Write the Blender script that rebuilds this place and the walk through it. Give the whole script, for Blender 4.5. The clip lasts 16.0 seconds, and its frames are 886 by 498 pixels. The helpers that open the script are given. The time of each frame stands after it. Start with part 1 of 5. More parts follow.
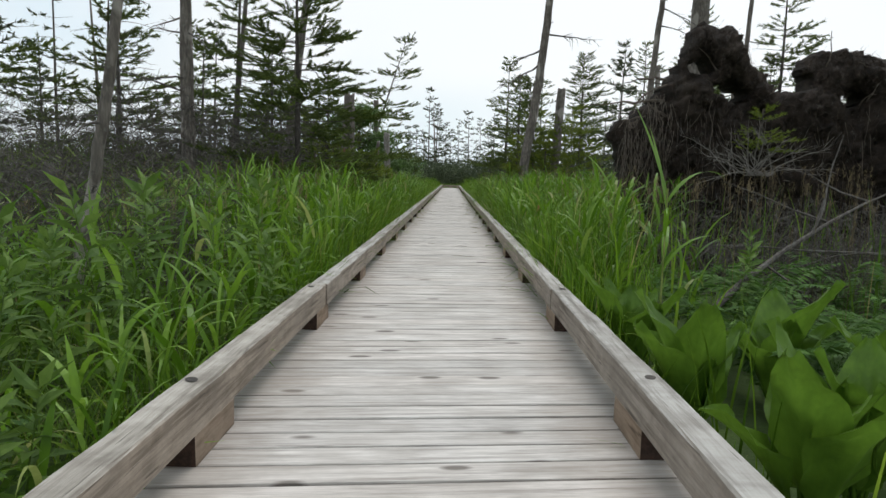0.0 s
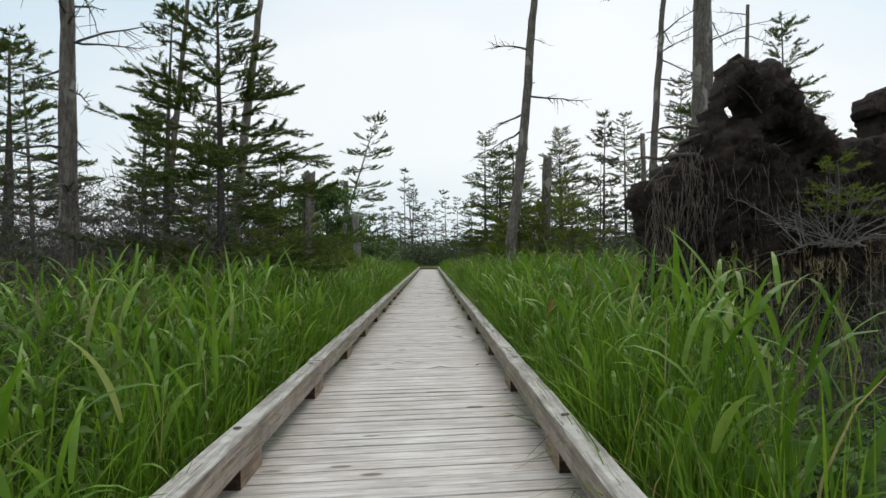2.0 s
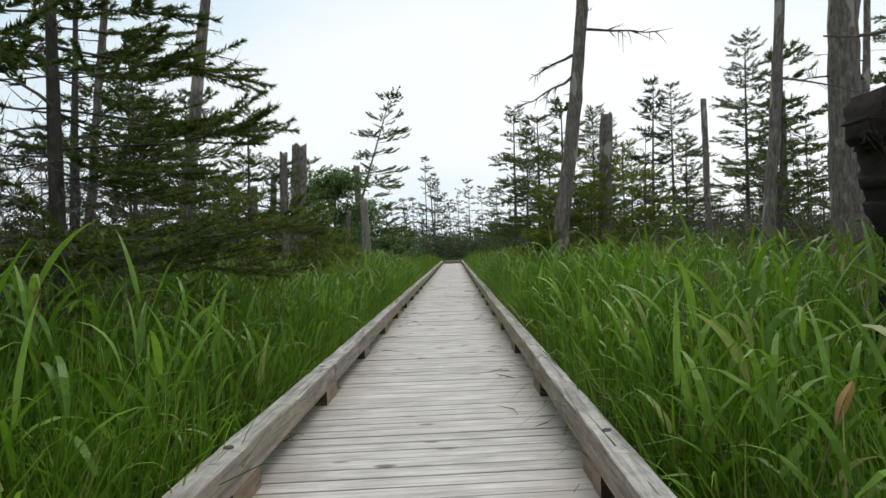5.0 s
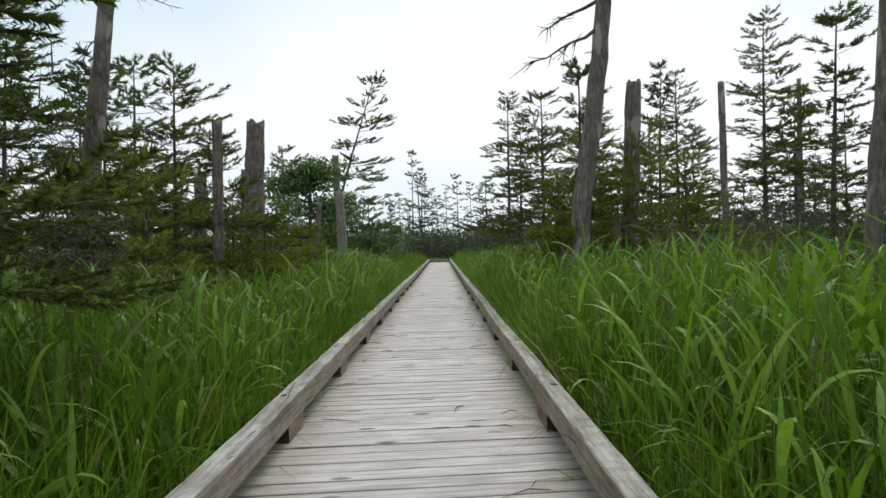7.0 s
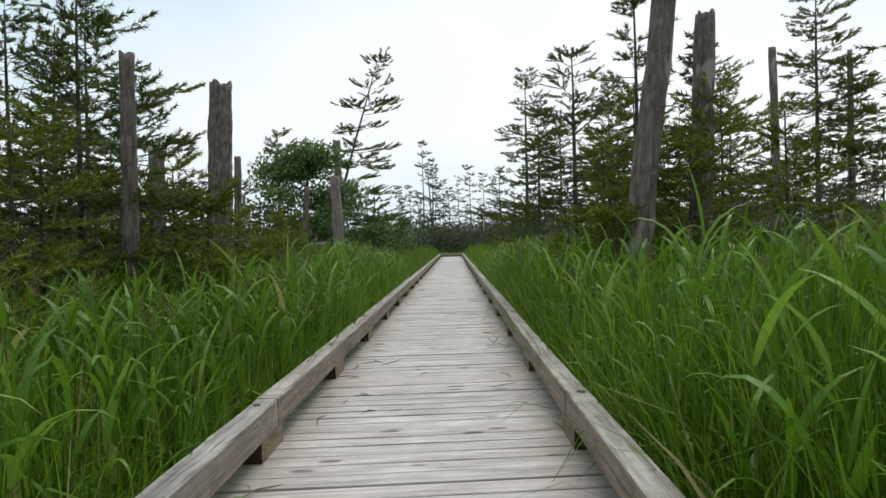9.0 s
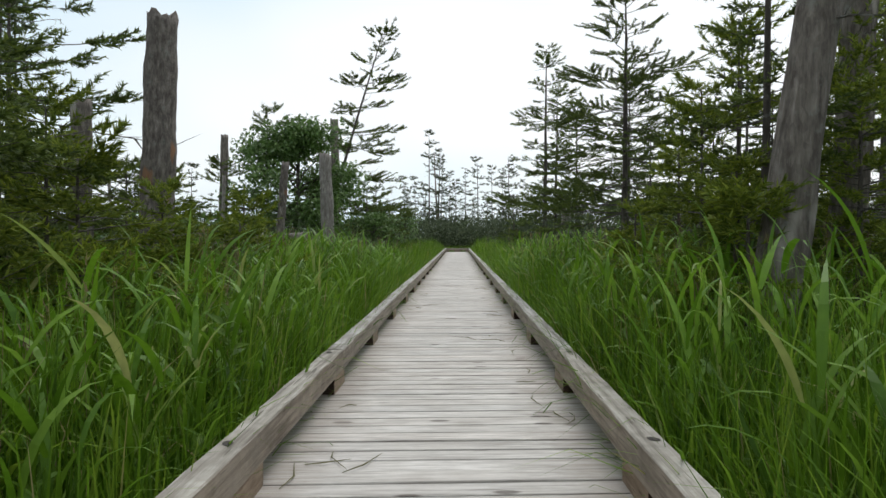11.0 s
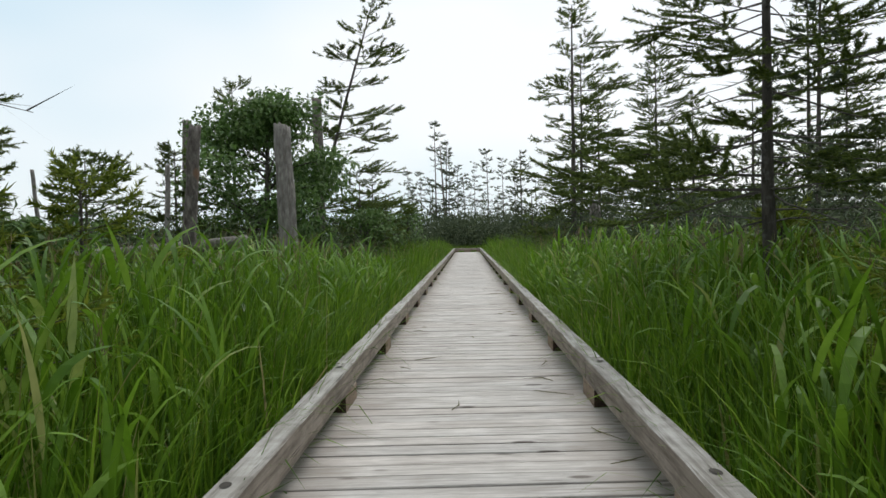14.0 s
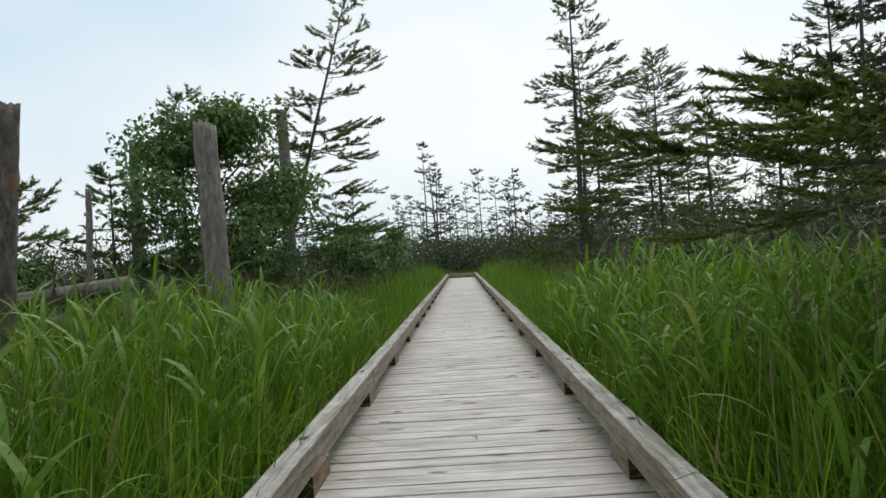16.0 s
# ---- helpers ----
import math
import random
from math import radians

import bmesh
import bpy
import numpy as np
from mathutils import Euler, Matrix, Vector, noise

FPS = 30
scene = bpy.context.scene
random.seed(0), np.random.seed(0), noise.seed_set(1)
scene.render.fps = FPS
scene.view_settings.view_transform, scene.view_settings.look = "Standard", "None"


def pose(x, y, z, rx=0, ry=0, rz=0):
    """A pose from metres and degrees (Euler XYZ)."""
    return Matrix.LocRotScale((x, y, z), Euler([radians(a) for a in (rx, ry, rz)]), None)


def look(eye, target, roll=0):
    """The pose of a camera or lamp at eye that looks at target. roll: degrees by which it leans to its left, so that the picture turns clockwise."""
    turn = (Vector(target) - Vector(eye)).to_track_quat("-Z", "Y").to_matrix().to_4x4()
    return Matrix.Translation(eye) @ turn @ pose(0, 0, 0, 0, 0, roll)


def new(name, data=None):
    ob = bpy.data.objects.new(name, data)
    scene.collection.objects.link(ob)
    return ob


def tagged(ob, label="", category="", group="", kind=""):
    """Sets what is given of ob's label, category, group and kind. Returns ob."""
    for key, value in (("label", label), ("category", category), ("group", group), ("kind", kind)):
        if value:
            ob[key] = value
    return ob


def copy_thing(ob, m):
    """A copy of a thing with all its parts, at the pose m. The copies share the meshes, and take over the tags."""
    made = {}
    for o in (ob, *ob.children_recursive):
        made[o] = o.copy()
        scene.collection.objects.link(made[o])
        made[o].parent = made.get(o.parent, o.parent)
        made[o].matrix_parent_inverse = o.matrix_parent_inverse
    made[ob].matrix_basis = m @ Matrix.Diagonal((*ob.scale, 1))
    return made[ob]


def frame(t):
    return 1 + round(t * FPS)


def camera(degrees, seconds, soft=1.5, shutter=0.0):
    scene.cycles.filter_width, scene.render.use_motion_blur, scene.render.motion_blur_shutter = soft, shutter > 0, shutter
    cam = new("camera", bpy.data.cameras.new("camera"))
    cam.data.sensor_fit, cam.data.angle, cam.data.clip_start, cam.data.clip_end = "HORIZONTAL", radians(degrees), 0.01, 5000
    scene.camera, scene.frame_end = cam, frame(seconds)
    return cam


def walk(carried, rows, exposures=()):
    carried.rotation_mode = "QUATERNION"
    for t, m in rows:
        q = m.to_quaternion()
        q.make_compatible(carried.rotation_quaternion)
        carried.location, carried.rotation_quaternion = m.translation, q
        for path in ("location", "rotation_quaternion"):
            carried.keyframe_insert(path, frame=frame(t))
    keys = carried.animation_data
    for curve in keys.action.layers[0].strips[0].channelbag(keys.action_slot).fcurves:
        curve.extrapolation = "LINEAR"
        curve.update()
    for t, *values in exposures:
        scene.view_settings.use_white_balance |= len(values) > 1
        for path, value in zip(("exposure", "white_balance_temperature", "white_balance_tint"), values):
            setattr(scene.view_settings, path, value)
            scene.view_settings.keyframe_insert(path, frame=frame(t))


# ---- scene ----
cam = camera(69.0, 16.0)
PATH = [
    (0, (0.064, -0.071, 1.037), (0.044, 1.916, 0.815), 1.6),
    (0.5, (0.06, 0.7, 1.123), (0.052, 2.7, 1.114), 1.1),
    (1, (0.103, 1.419, 1.133), (0.13, 3.418, 1.189), -0.8),
    (1.5, (0.158, 2.179, 1.129), (0.2, 4.178, 1.186), -1.5),
    (2, (0.143, 2.963, 1.137), (0.183, 4.962, 1.162), -0.7),
    (2.5, (0.168, 3.697, 1.117), (0.183, 5.697, 1.12), 0.2),
    (3, (0.162, 4.465, 1.122), (0.123, 6.465, 1.103), 0.2),
    (3.5, (0.153, 5.269, 1.104), (0.058, 7.267, 1.09), 0.1),
    (4, (0.138, 6.043, 1.112), (-0.003, 8.038, 1.107), -0.1),
    (4.5, (0.106, 6.78, 1.169), (-0.008, 8.777, 1.168), 0.2),
    (5, (0.176, 7.503, 1.134), (0.142, 9.503, 1.139), -1.6),
    (5.2, (0.197, 7.785, 1.114), (0.177, 9.785, 1.107), -1.3),
    (7.3, (0.155, 10.833, 1.189), (0.161, 12.833, 1.187), -1.3),
    (7.5, (0.165, 11.127, 1.176), (0.133, 13.127, 1.179), -1.3),
    (8, (0.133, 11.798, 1.164), (0.065, 13.796, 1.148), -0.5),
    (8.5, (0.185, 12.466, 1.112), (0.124, 14.465, 1.096), -1.5),
    (8.7, (0.21, 12.733, 1.103), (0.169, 14.732, 1.086), -1.9),
    (10.8, (0.069, 15.73, 1.11), (0.05, 17.729, 1.072), 0.6),
    (11, (0.06, 16.027, 1.103), (0.013, 18.026, 1.065), -0.0),
    (11.5, (-0.022, 16.741, 1.1), (-0.14, 18.737, 1.059), -0.3),
    (12, (-0.042, 17.471, 1.095), (-0.189, 19.465, 1.052), -1.7),
    (12.5, (0.02, 18.247, 1.129), (-0.143, 20.24, 1.083), -1.5),
    (13, (-0.014, 18.961, 1.156), (-0.18, 20.953, 1.114), -0.3),
    (13.5, (0.015, 19.69, 1.137), (-0.092, 21.687, 1.102), -1.4),
    (14, (0.005, 20.45, 1.136), (-0.071, 22.448, 1.094), -1.3),
    (14.5, (0.02, 21.204, 1.127), (-0.023, 23.204, 1.116), -1.1),
    (15, (0.005, 21.948, 1.163), (-0.027, 23.948, 1.161), -1.0),
    (15.5, (-0.024, 22.616, 1.169), (-0.068, 24.616, 1.182), -1.6),
    (16, (0.021, 23.334, 1.175), (-0.033, 25.333, 1.208), -3.6),
]
walk(cam, [(t, look(eye, target, roll)) for t, eye, target, roll in PATH], [(0, 0.0), (0.5, 0.06), (1.5, -0.08), (3, 0.02), (5, 0.02), (7.5, 0.05), (8.5, 0.03), (12, 0.1), (14, 0.03), (16, -0.03)])

# ---- world, sun ----
world = bpy.data.worlds.new("overcast_sky")
scene.world = world
world.use_nodes = True
wn, wl = world.node_tree.nodes, world.node_tree.links
wn.clear()
w_out = wn.new("ShaderNodeOutputWorld")
w_bg = wn.new("ShaderNodeBackground")
w_sky = wn.new("ShaderNodeTexSky")
w_sky.sky_type, w_sky.sun_disc = "NISHITA", False
w_sky.sun_elevation, w_sky.sun_rotation = radians(50), radians(20)
w_sky.dust_density, w_sky.air_density = 3.0, 1.0
w_dim = wn.new("ShaderNodeVectorMath")
w_dim.operation = "SCALE"
w_dim.inputs["Scale"].default_value = 0.10
w_co = wn.new("ShaderNodeTexCoord")
w_map = wn.new("ShaderNodeMapping")
w_map.inputs["Scale"].default_value = (1.0, 1.0, 2.2)
w_noise = wn.new("ShaderNodeTexNoise")
w_noise.inputs["Scale"].default_value = 1.1
w_noise.inputs["Detail"].default_value = 3.0
w_ramp = wn.new("ShaderNodeValToRGB")
w_ramp.color_ramp.elements[0].position, w_ramp.color_ramp.elements[1].position = 0.36, 0.62
w_ramp.color_ramp.elements[0].color = (0.66, 0.83, 0.93, 1)
w_ramp.color_ramp.elements[1].color = (0.955, 0.995, 1.01, 1)
w_mix = wn.new("ShaderNodeMix")
w_mix.data_type = "RGBA"
w_mix.inputs["Factor"].default_value = 0.86
wl.new(w_co.outputs["Generated"], w_map.inputs["Vector"])
wl.new(w_map.outputs["Vector"], w_noise.inputs["Vector"])
wl.new(w_noise.outputs["Fac"], w_ramp.inputs["Fac"])
wl.new(w_sky.outputs["Color"], w_dim.inputs[0])
wl.new(w_dim.outputs["Vector"], w_mix.inputs["A"])
wl.new(w_ramp.outputs["Color"], w_mix.inputs["B"])
wl.new(w_mix.outputs["Result"], w_bg.inputs["Color"])
w_bg.inputs["Strength"].default_value = 1.05
wl.new(w_bg.outputs["Background"], w_out.inputs["Surface"])

sun = new("sun", bpy.data.lights.new("sun", "SUN"))
sun.data.energy, sun.data.angle, sun.data.color = 1.5, radians(35), (1.0, 0.98, 0.95)
sun.matrix_world = look((8, 20, 40), (0, 0, 0))


# ---- materials ----
class Mat:
    """A small builder for one node material."""

    def __init__(self, name):
        self.m = bpy.data.materials.new(name)
        self.m.use_nodes = True
        self.n, self.l = self.m.node_tree.nodes, self.m.node_tree.links
        self.bsdf = self.n["Principled BSDF"]
        self.co = self.n.new("ShaderNodeTexCoord").outputs["Object"]
        self.info = self.n.new("ShaderNodeObjectInfo").outputs["Random"]

    def mapped(self, scale, shift=True):
        mp = self.n.new("ShaderNodeMapping")
        mp.inputs["Scale"].default_value = scale
        self.l.new(self.co, mp.inputs["Vector"])
        if shift:
            mul = self.n.new("ShaderNodeMath")
            mul.operation = "MULTIPLY"
            mul.inputs[1].default_value = 37.0
            self.l.new(self.info, mul.inputs[0])
            self.l.new(mul.outputs[0], mp.inputs["Location"])
        return mp.outputs["Vector"]

    def noise(self, vec, scale, detail=4, rough=0.6):
        t = self.n.new("ShaderNodeTexNoise")
        t.inputs["Scale"].default_value, t.inputs["Detail"].default_value = scale, detail
        t.inputs["Roughness"].default_value = rough
        self.l.new(vec, t.inputs["Vector"])
        return t.outputs["Fac"]

    def voronoi(self, vec, scale, feature="F1"):
        t = self.n.new("ShaderNodeTexVoronoi")
        t.feature = feature
        t.inputs["Scale"].default_value = scale
        self.l.new(vec, t.inputs["Vector"])
        return t.outputs["Distance"]

    def ramp(self, fac, stops):
        r = self.n.new("ShaderNodeValToRGB")
        while len(r.color_ramp.elements) < len(stops):
            r.color_ramp.elements.new(0.5)
        for e, (p, c) in zip(r.color_ramp.elements, stops):
            e.position = p
            e.color = (*c, 1) if len(c) == 3 else c
        self.l.new(fac, r.inputs["Fac"])
        return r.outputs["Color"]

    def mix(self, fac, a, b, blend="MIX"):
        x = self.n.new("ShaderNodeMix")
        x.data_type, x.blend_type = "RGBA", blend
        for sock, v in ((x.inputs["Factor"], fac), (x.inputs["A"], a), (x.inputs["B"], b)):
            if isinstance(v, (int, float)):
                sock.default_value = v
            elif isinstance(v, tuple):
                sock.default_value = (*v, 1)
            else:
                self.l.new(v, sock)
        return x.outputs["Result"]

    def bump(self, height, strength, distance=0.01):
        b = self.n.new("ShaderNodeBump")
        b.inputs["Strength"].default_value, b.inputs["Distance"].default_value = strength, distance
        self.l.new(height, b.inputs["Height"])
        self.l.new(b.outputs["Normal"], self.bsdf.inputs["Normal"])

    def colour(self, c, rough=0.8):
        self.l.new(c, self.bsdf.inputs["Base Color"])
        self.bsdf.inputs["Roughness"].default_value = rough
        self.bsdf.inputs["Specular IOR Level"].default_value = 0.3
        return self.m

    def island(self):
        return self.n.new("ShaderNodeNewGeometry").outputs["Random Per Island"]

    def leafy(self, colour, through_amount=0.35, rough=0.5):
        """Adds light that shines through thin leaves."""
        self.colour(colour, rough)
        tr = self.n.new("ShaderNodeBsdfTranslucent")
        self.l.new(colour, tr.inputs["Color"])
        ms = self.n.new("ShaderNodeMixShader")
        ms.inputs["Fac"].default_value = through_amount
        self.l.new(self.bsdf.outputs["BSDF"], ms.inputs[1])
        self.l.new(tr.outputs["BSDF"], ms.inputs[2])
        self.l.new(ms.outputs["Shader"], self.n["Material Output"].inputs["Surface"])
        return self.m


def weathered_wood(name, pale, dark, stretch, knots, tone=(0.86, 0.80, 0.74), cracks=0.75, low=0.80):
    k = Mat(name)
    v = k.mapped(stretch)
    grain = k.noise(v, 1.0, 6, 0.65)
    c = k.ramp(grain, [(0.34, dark), (0.56, pale)])
    fine = k.noise(k.mapped(tuple(q * 4.0 for q in stretch)), 1.0, 4, 0.7)
    c = k.mix(1.0, c, k.ramp(fine, [(0.35, (0.84, 0.83, 0.82)), (0.6, (1.04, 1.04, 1.04))]), "MULTIPLY")
    crack = k.noise(k.mapped(tuple(q * 1.7 for q in stretch)), 1.0, 3, 0.5)
    c = k.mix(k.ramp(crack, [(0.30, (cracks, cracks, cracks)), (0.345, (0, 0, 0))]), c, (dark[0] * 0.4, dark[1] * 0.38, dark[2] * 0.36))
    tint = k.ramp(k.info, [(0.0, (low, low * 0.985, low * 0.97)), (0.5, (1.0, 0.98, 0.96)), (1.0, tone)])
    c = k.mix(1.0, c, tint, "MULTIPLY")
    blotch = k.noise(k.mapped((3.0, 9, 9)), 1.0, 4, 0.65)
    c = k.mix(1.0, c, k.ramp(blotch, [(0.3, (0.74, 0.73, 0.72)), (0.55, (1.0, 1.0, 1.0)), (0.75, (1.10, 1.10, 1.10))]), "MULTIPLY")
    if not knots:      # upward faces multiplied paler and greyer, sides darker and browner
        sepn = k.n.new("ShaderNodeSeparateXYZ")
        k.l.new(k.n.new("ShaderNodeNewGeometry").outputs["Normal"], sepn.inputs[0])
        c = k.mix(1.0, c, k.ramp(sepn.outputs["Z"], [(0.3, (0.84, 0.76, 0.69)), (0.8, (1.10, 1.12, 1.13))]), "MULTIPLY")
    stain = k.noise(k.mapped((1, 1, 1)), 2.3, 4, 0.6)
    c = k.mix(k.ramp(stain, [(0.42, (0, 0, 0)), (0.72, (0.55, 0.55, 0.55))]), c, (dark[0] * 0.9, dark[1] * 0.85, dark[2] * 0.8))
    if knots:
        spots = k.voronoi(k.mapped((2.1, 6.0, 6.0)), 1.0)
        c = k.mix(k.ramp(spots, [(0.10, (0.85, 0.85, 0.85)), (0.16, (0, 0, 0))]), c, (0.12, 0.10, 0.085))
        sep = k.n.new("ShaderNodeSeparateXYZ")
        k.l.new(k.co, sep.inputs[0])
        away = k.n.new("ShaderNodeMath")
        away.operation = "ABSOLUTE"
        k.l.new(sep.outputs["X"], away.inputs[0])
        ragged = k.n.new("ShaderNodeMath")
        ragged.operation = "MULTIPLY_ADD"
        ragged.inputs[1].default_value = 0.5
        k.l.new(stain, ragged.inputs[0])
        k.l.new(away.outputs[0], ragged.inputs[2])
        c = k.mix(k.ramp(ragged.outputs[0], [(0.72, (0, 0, 0)), (1.06, (0.45, 0.45, 0.45))]), c, (0.26, 0.215, 0.18))  # grime, with the kerbs' shade painted in, towards the board ends
    k.bump(fine, 0.6, 0.003)
    return k.colour(c, 0.82)


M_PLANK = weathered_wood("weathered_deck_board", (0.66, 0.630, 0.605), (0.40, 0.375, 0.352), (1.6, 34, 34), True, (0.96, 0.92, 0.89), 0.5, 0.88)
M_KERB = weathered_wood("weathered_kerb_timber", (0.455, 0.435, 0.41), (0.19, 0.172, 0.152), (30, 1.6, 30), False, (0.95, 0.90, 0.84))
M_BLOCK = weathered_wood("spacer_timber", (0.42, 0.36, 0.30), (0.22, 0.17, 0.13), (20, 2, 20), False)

# very dark brown for the end faces of the spacer blocks
k = Mat("tarred_end_grain")
M_ENDGRAIN = k.colour(k.ramp(k.noise(k.mapped((40, 40, 40)), 1, 4), [(0.3, (0.020, 0.013, 0.010)), (0.7, (0.075, 0.042, 0.030))]), 0.85)
# flat discs stand for the bolt holes; the holes' shade is in this colour
k = Mat("rusted_bolt_recess")
M_BOLT = k.colour(k.ramp(k.noise(k.mapped((60, 60, 60)), 1, 3), [(0.3, (0.02, 0.018, 0.016)), (0.7, (0.07, 0.055, 0.045))]), 0.7)


def bark(name, light, dark, bare=None, vert=7.0, patch=0.6, along=0.55):
    k = Mat(name)
    v = k.mapped((vert * 3.2, vert * 3.2, vert * along))
    cracks = k.noise(v, 1.0, 6, 0.7)
    flakes = k.voronoi(k.mapped((vert * 3, vert * 3, vert * 0.9)), 1.0)
    c = k.ramp(cracks, [(0.3, dark), (0.68, light)])
    c = k.mix(k.ramp(flakes, [(0.1, (0.0, 0, 0)), (0.7, (0.45, 0.45, 0.45))]), c, dark)
    plates = k.n.new("ShaderNodeTexVoronoi")
    plates.inputs["Scale"].default_value = 1.0
    k.l.new(k.mapped((vert * 4.2, vert * 4.2, vert * 1.5)), plates.inputs["Vector"])
    grey = k.n.new("ShaderNodeRGBToBW")
    k.l.new(plates.outputs["Color"], grey.inputs[0])
    c = k.mix(1.0, c, k.ramp(grey.outputs[0], [(0.2, (0.82, 0.80, 0.78)), (0.8, (1.14, 1.12, 1.10))]), "MULTIPLY")
    if bare:
        pt = k.noise(k.mapped((3.0, 3.0, 1.2)), 1.0, 2)
        c = k.mix(k.ramp(pt, [(patch, (0, 0, 0)), (patch + 0.05, (0.85, 0.85, 0.85))]), c, bare)
    lich = k.noise(k.mapped((9, 9, 9)), 1.0, 4)
    c = k.mix(k.ramp(lich, [(0.58, (0, 0, 0)), (0.72, (0.5, 0.5, 0.5))]), c, (0.26, 0.27, 0.24))
    k.bump(cracks, 1.0, 0.035)
    return k.colour(c, 0.9)


M_BARK_GREY = bark("grey_dead_bark", (0.30, 0.265, 0.235), (0.075, 0.062, 0.053), (0.38, 0.34, 0.30))
M_BARK_LOG = bark("flaking_log_bark", (0.31, 0.275, 0.25), (0.06, 0.048, 0.042), (0.29, 0.145, 0.075), 6.0, 0.60, 1.3)
M_BARK_LIVE = bark("spruce_bark", (0.13, 0.115, 0.10), (0.045, 0.038, 0.032))
M_TWIG = bark("lichen_twig", (0.17, 0.155, 0.14), (0.06, 0.052, 0.047))
M_SILVER = bark("silvered_dead_wood", (0.36, 0.34, 0.31), (0.14, 0.12, 0.11))
M_FIBRE = bark("dark_root_fibre", (0.12, 0.085, 0.062), (0.02, 0.015, 0.012))
M_ROOTLET = bark("pale_rootlet", (0.22, 0.18, 0.145), (0.07, 0.055, 0.045))


def leaf_material(name, stops, through_amount, patch_dark=0.6, rough=0.5, scale=0.35):
    k = Mat(name)
    c = k.ramp(k.island(), stops)
    patch = k.noise(k.mapped((1, 1, 1)), scale, 3)
    c = k.mix(1.0, c, k.ramp(patch, [(0.35, (patch_dark, patch_dark, patch_dark * 0.9)), (0.62, (1.08, 1.05, 1.0))]), "MULTIPLY")
    fine = k.noise(k.mapped((30, 30, 8)), 1.0, 2)
    c = k.mix(1.0, c, k.ramp(fine, [(0.3, (0.82, 0.84, 0.8)), (0.7, (1.08, 1.06, 1.02))]), "MULTIPLY")
    return k.leafy(c, through_amount, rough)


M_GRASS = leaf_material("sedge_grass", [(0.0, (0.060, 0.135, 0.010)), (0.4, (0.110, 0.222, 0.016)), (0.75, (0.168, 0.305, 0.024)), (0.955, (0.25, 0.37, 0.045)), (0.978, (0.36, 0.31, 0.15)), (1.0, (0.42, 0.36, 0.20))], 0.48, 0.66, 0.5, 0.8)
M_REED = leaf_material("reed_leaf", [(0.0, (0.082, 0.180, 0.013)), (0.5, (0.138, 0.275, 0.020)), (0.93, (0.215, 0.365, 0.050)), (1.0, (0.36, 0.38, 0.15))], 0.40, 0.75, 0.42)
M_HEAD = leaf_material("grass_flower_head", [(0.0, (0.16, 0.11, 0.075)), (1.0, (0.28, 0.23, 0.13))], 0.3)
M_NEEDLE = leaf_material("spruce_needles", [(0.0, (0.052, 0.082, 0.020)), (0.5, (0.098, 0.145, 0.030)), (1.0, (0.175, 0.225, 0.045))], 0.34, 0.65, 0.6, 0.9)
M_NEEDLE_YOUNG = leaf_material("young_spruce_needles", [(0.0, (0.075, 0.115, 0.014)), (0.5, (0.155, 0.21, 0.025)), (1.0, (0.27, 0.32, 0.045))], 0.40, 0.75, 0.6, 0.9)
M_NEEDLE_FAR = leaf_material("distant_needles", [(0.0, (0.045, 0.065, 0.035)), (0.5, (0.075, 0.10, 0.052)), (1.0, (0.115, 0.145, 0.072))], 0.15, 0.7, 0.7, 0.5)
M_BROAD = leaf_material("broad_leaves", [(0.0, (0.065, 0.125, 0.034)), (0.6, (0.125, 0.225, 0.06)), (1.0, (0.24, 0.34, 0.15))], 0.38, 0.65, 0.4, 0.8)
M_CABBAGE = leaf_material("large_marsh_leaf", [(0.0, (0.10, 0.20, 0.022)), (1.0, (0.20, 0.34, 0.05))], 0.38, 0.7, 0.34, 7.0)
M_FERN = leaf_material("fern_frond", [(0.0, (0.045, 0.11, 0.022)), (1.0, (0.115, 0.225, 0.045))], 0.36, 0.8, 0.72, 2.0)
M_FORB = leaf_material("forb_leaf", [(0.0, (0.08, 0.15, 0.03)), (1.0, (0.17, 0.27, 0.06))], 0.36, 0.8, 0.7, 2.0)
M_DRY = leaf_material("dry_leaf", [(0.0, (0.40, 0.24, 0.10)), (1.0, (0.50, 0.33, 0.15))], 0.3, 0.8, 0.6, 4.0)
M_STRAW = leaf_material("cut_grass", [(0.0, (0.10, 0.12, 0.04)), (1.0, (0.22, 0.19, 0.10))], 0.2, 0.8, 0.6, 4.0)

k = Mat("peat")
pt_a = k.noise(k.mapped((1, 1, 1)), 6, 7, 0.75)
pt_b = k.noise(k.mapped((1, 1, 1)), 1.3, 3)
c = k.ramp(pt_a, [(0.3, (0.008, 0.006, 0.005)), (0.55, (0.026, 0.018, 0.013)), (0.8, (0.070, 0.046, 0.032))])
c = k.mix(k.ramp(pt_b, [(0.55, (0, 0, 0)), (0.75, (0.4, 0.4, 0.4))]), c, (0.10, 0.075, 0.055))
k.bump(pt_a, 1.0, 0.05)
M_PEAT = k.colour(c, 0.95)

k = Mat("marsh_ground")
g_a = k.noise(k.mapped((1, 1, 1), False), 3.0, 6, 0.7)
g_b = k.noise(k.mapped((1, 1, 1), False), 0.12, 3)
c = k.ramp(g_a, [(0.3, (0.016, 0.024, 0.007)), (0.5, (0.036, 0.062, 0.014)), (0.75, (0.075, 0.115, 0.024))])
c = k.mix(k.ramp(g_b, [(0.4, (0, 0, 0)), (0.7, (0.5, 0.5, 0.5))]), c, (0.085, 0.125, 0.030))
k.bump(g_a, 0.8, 0.05)
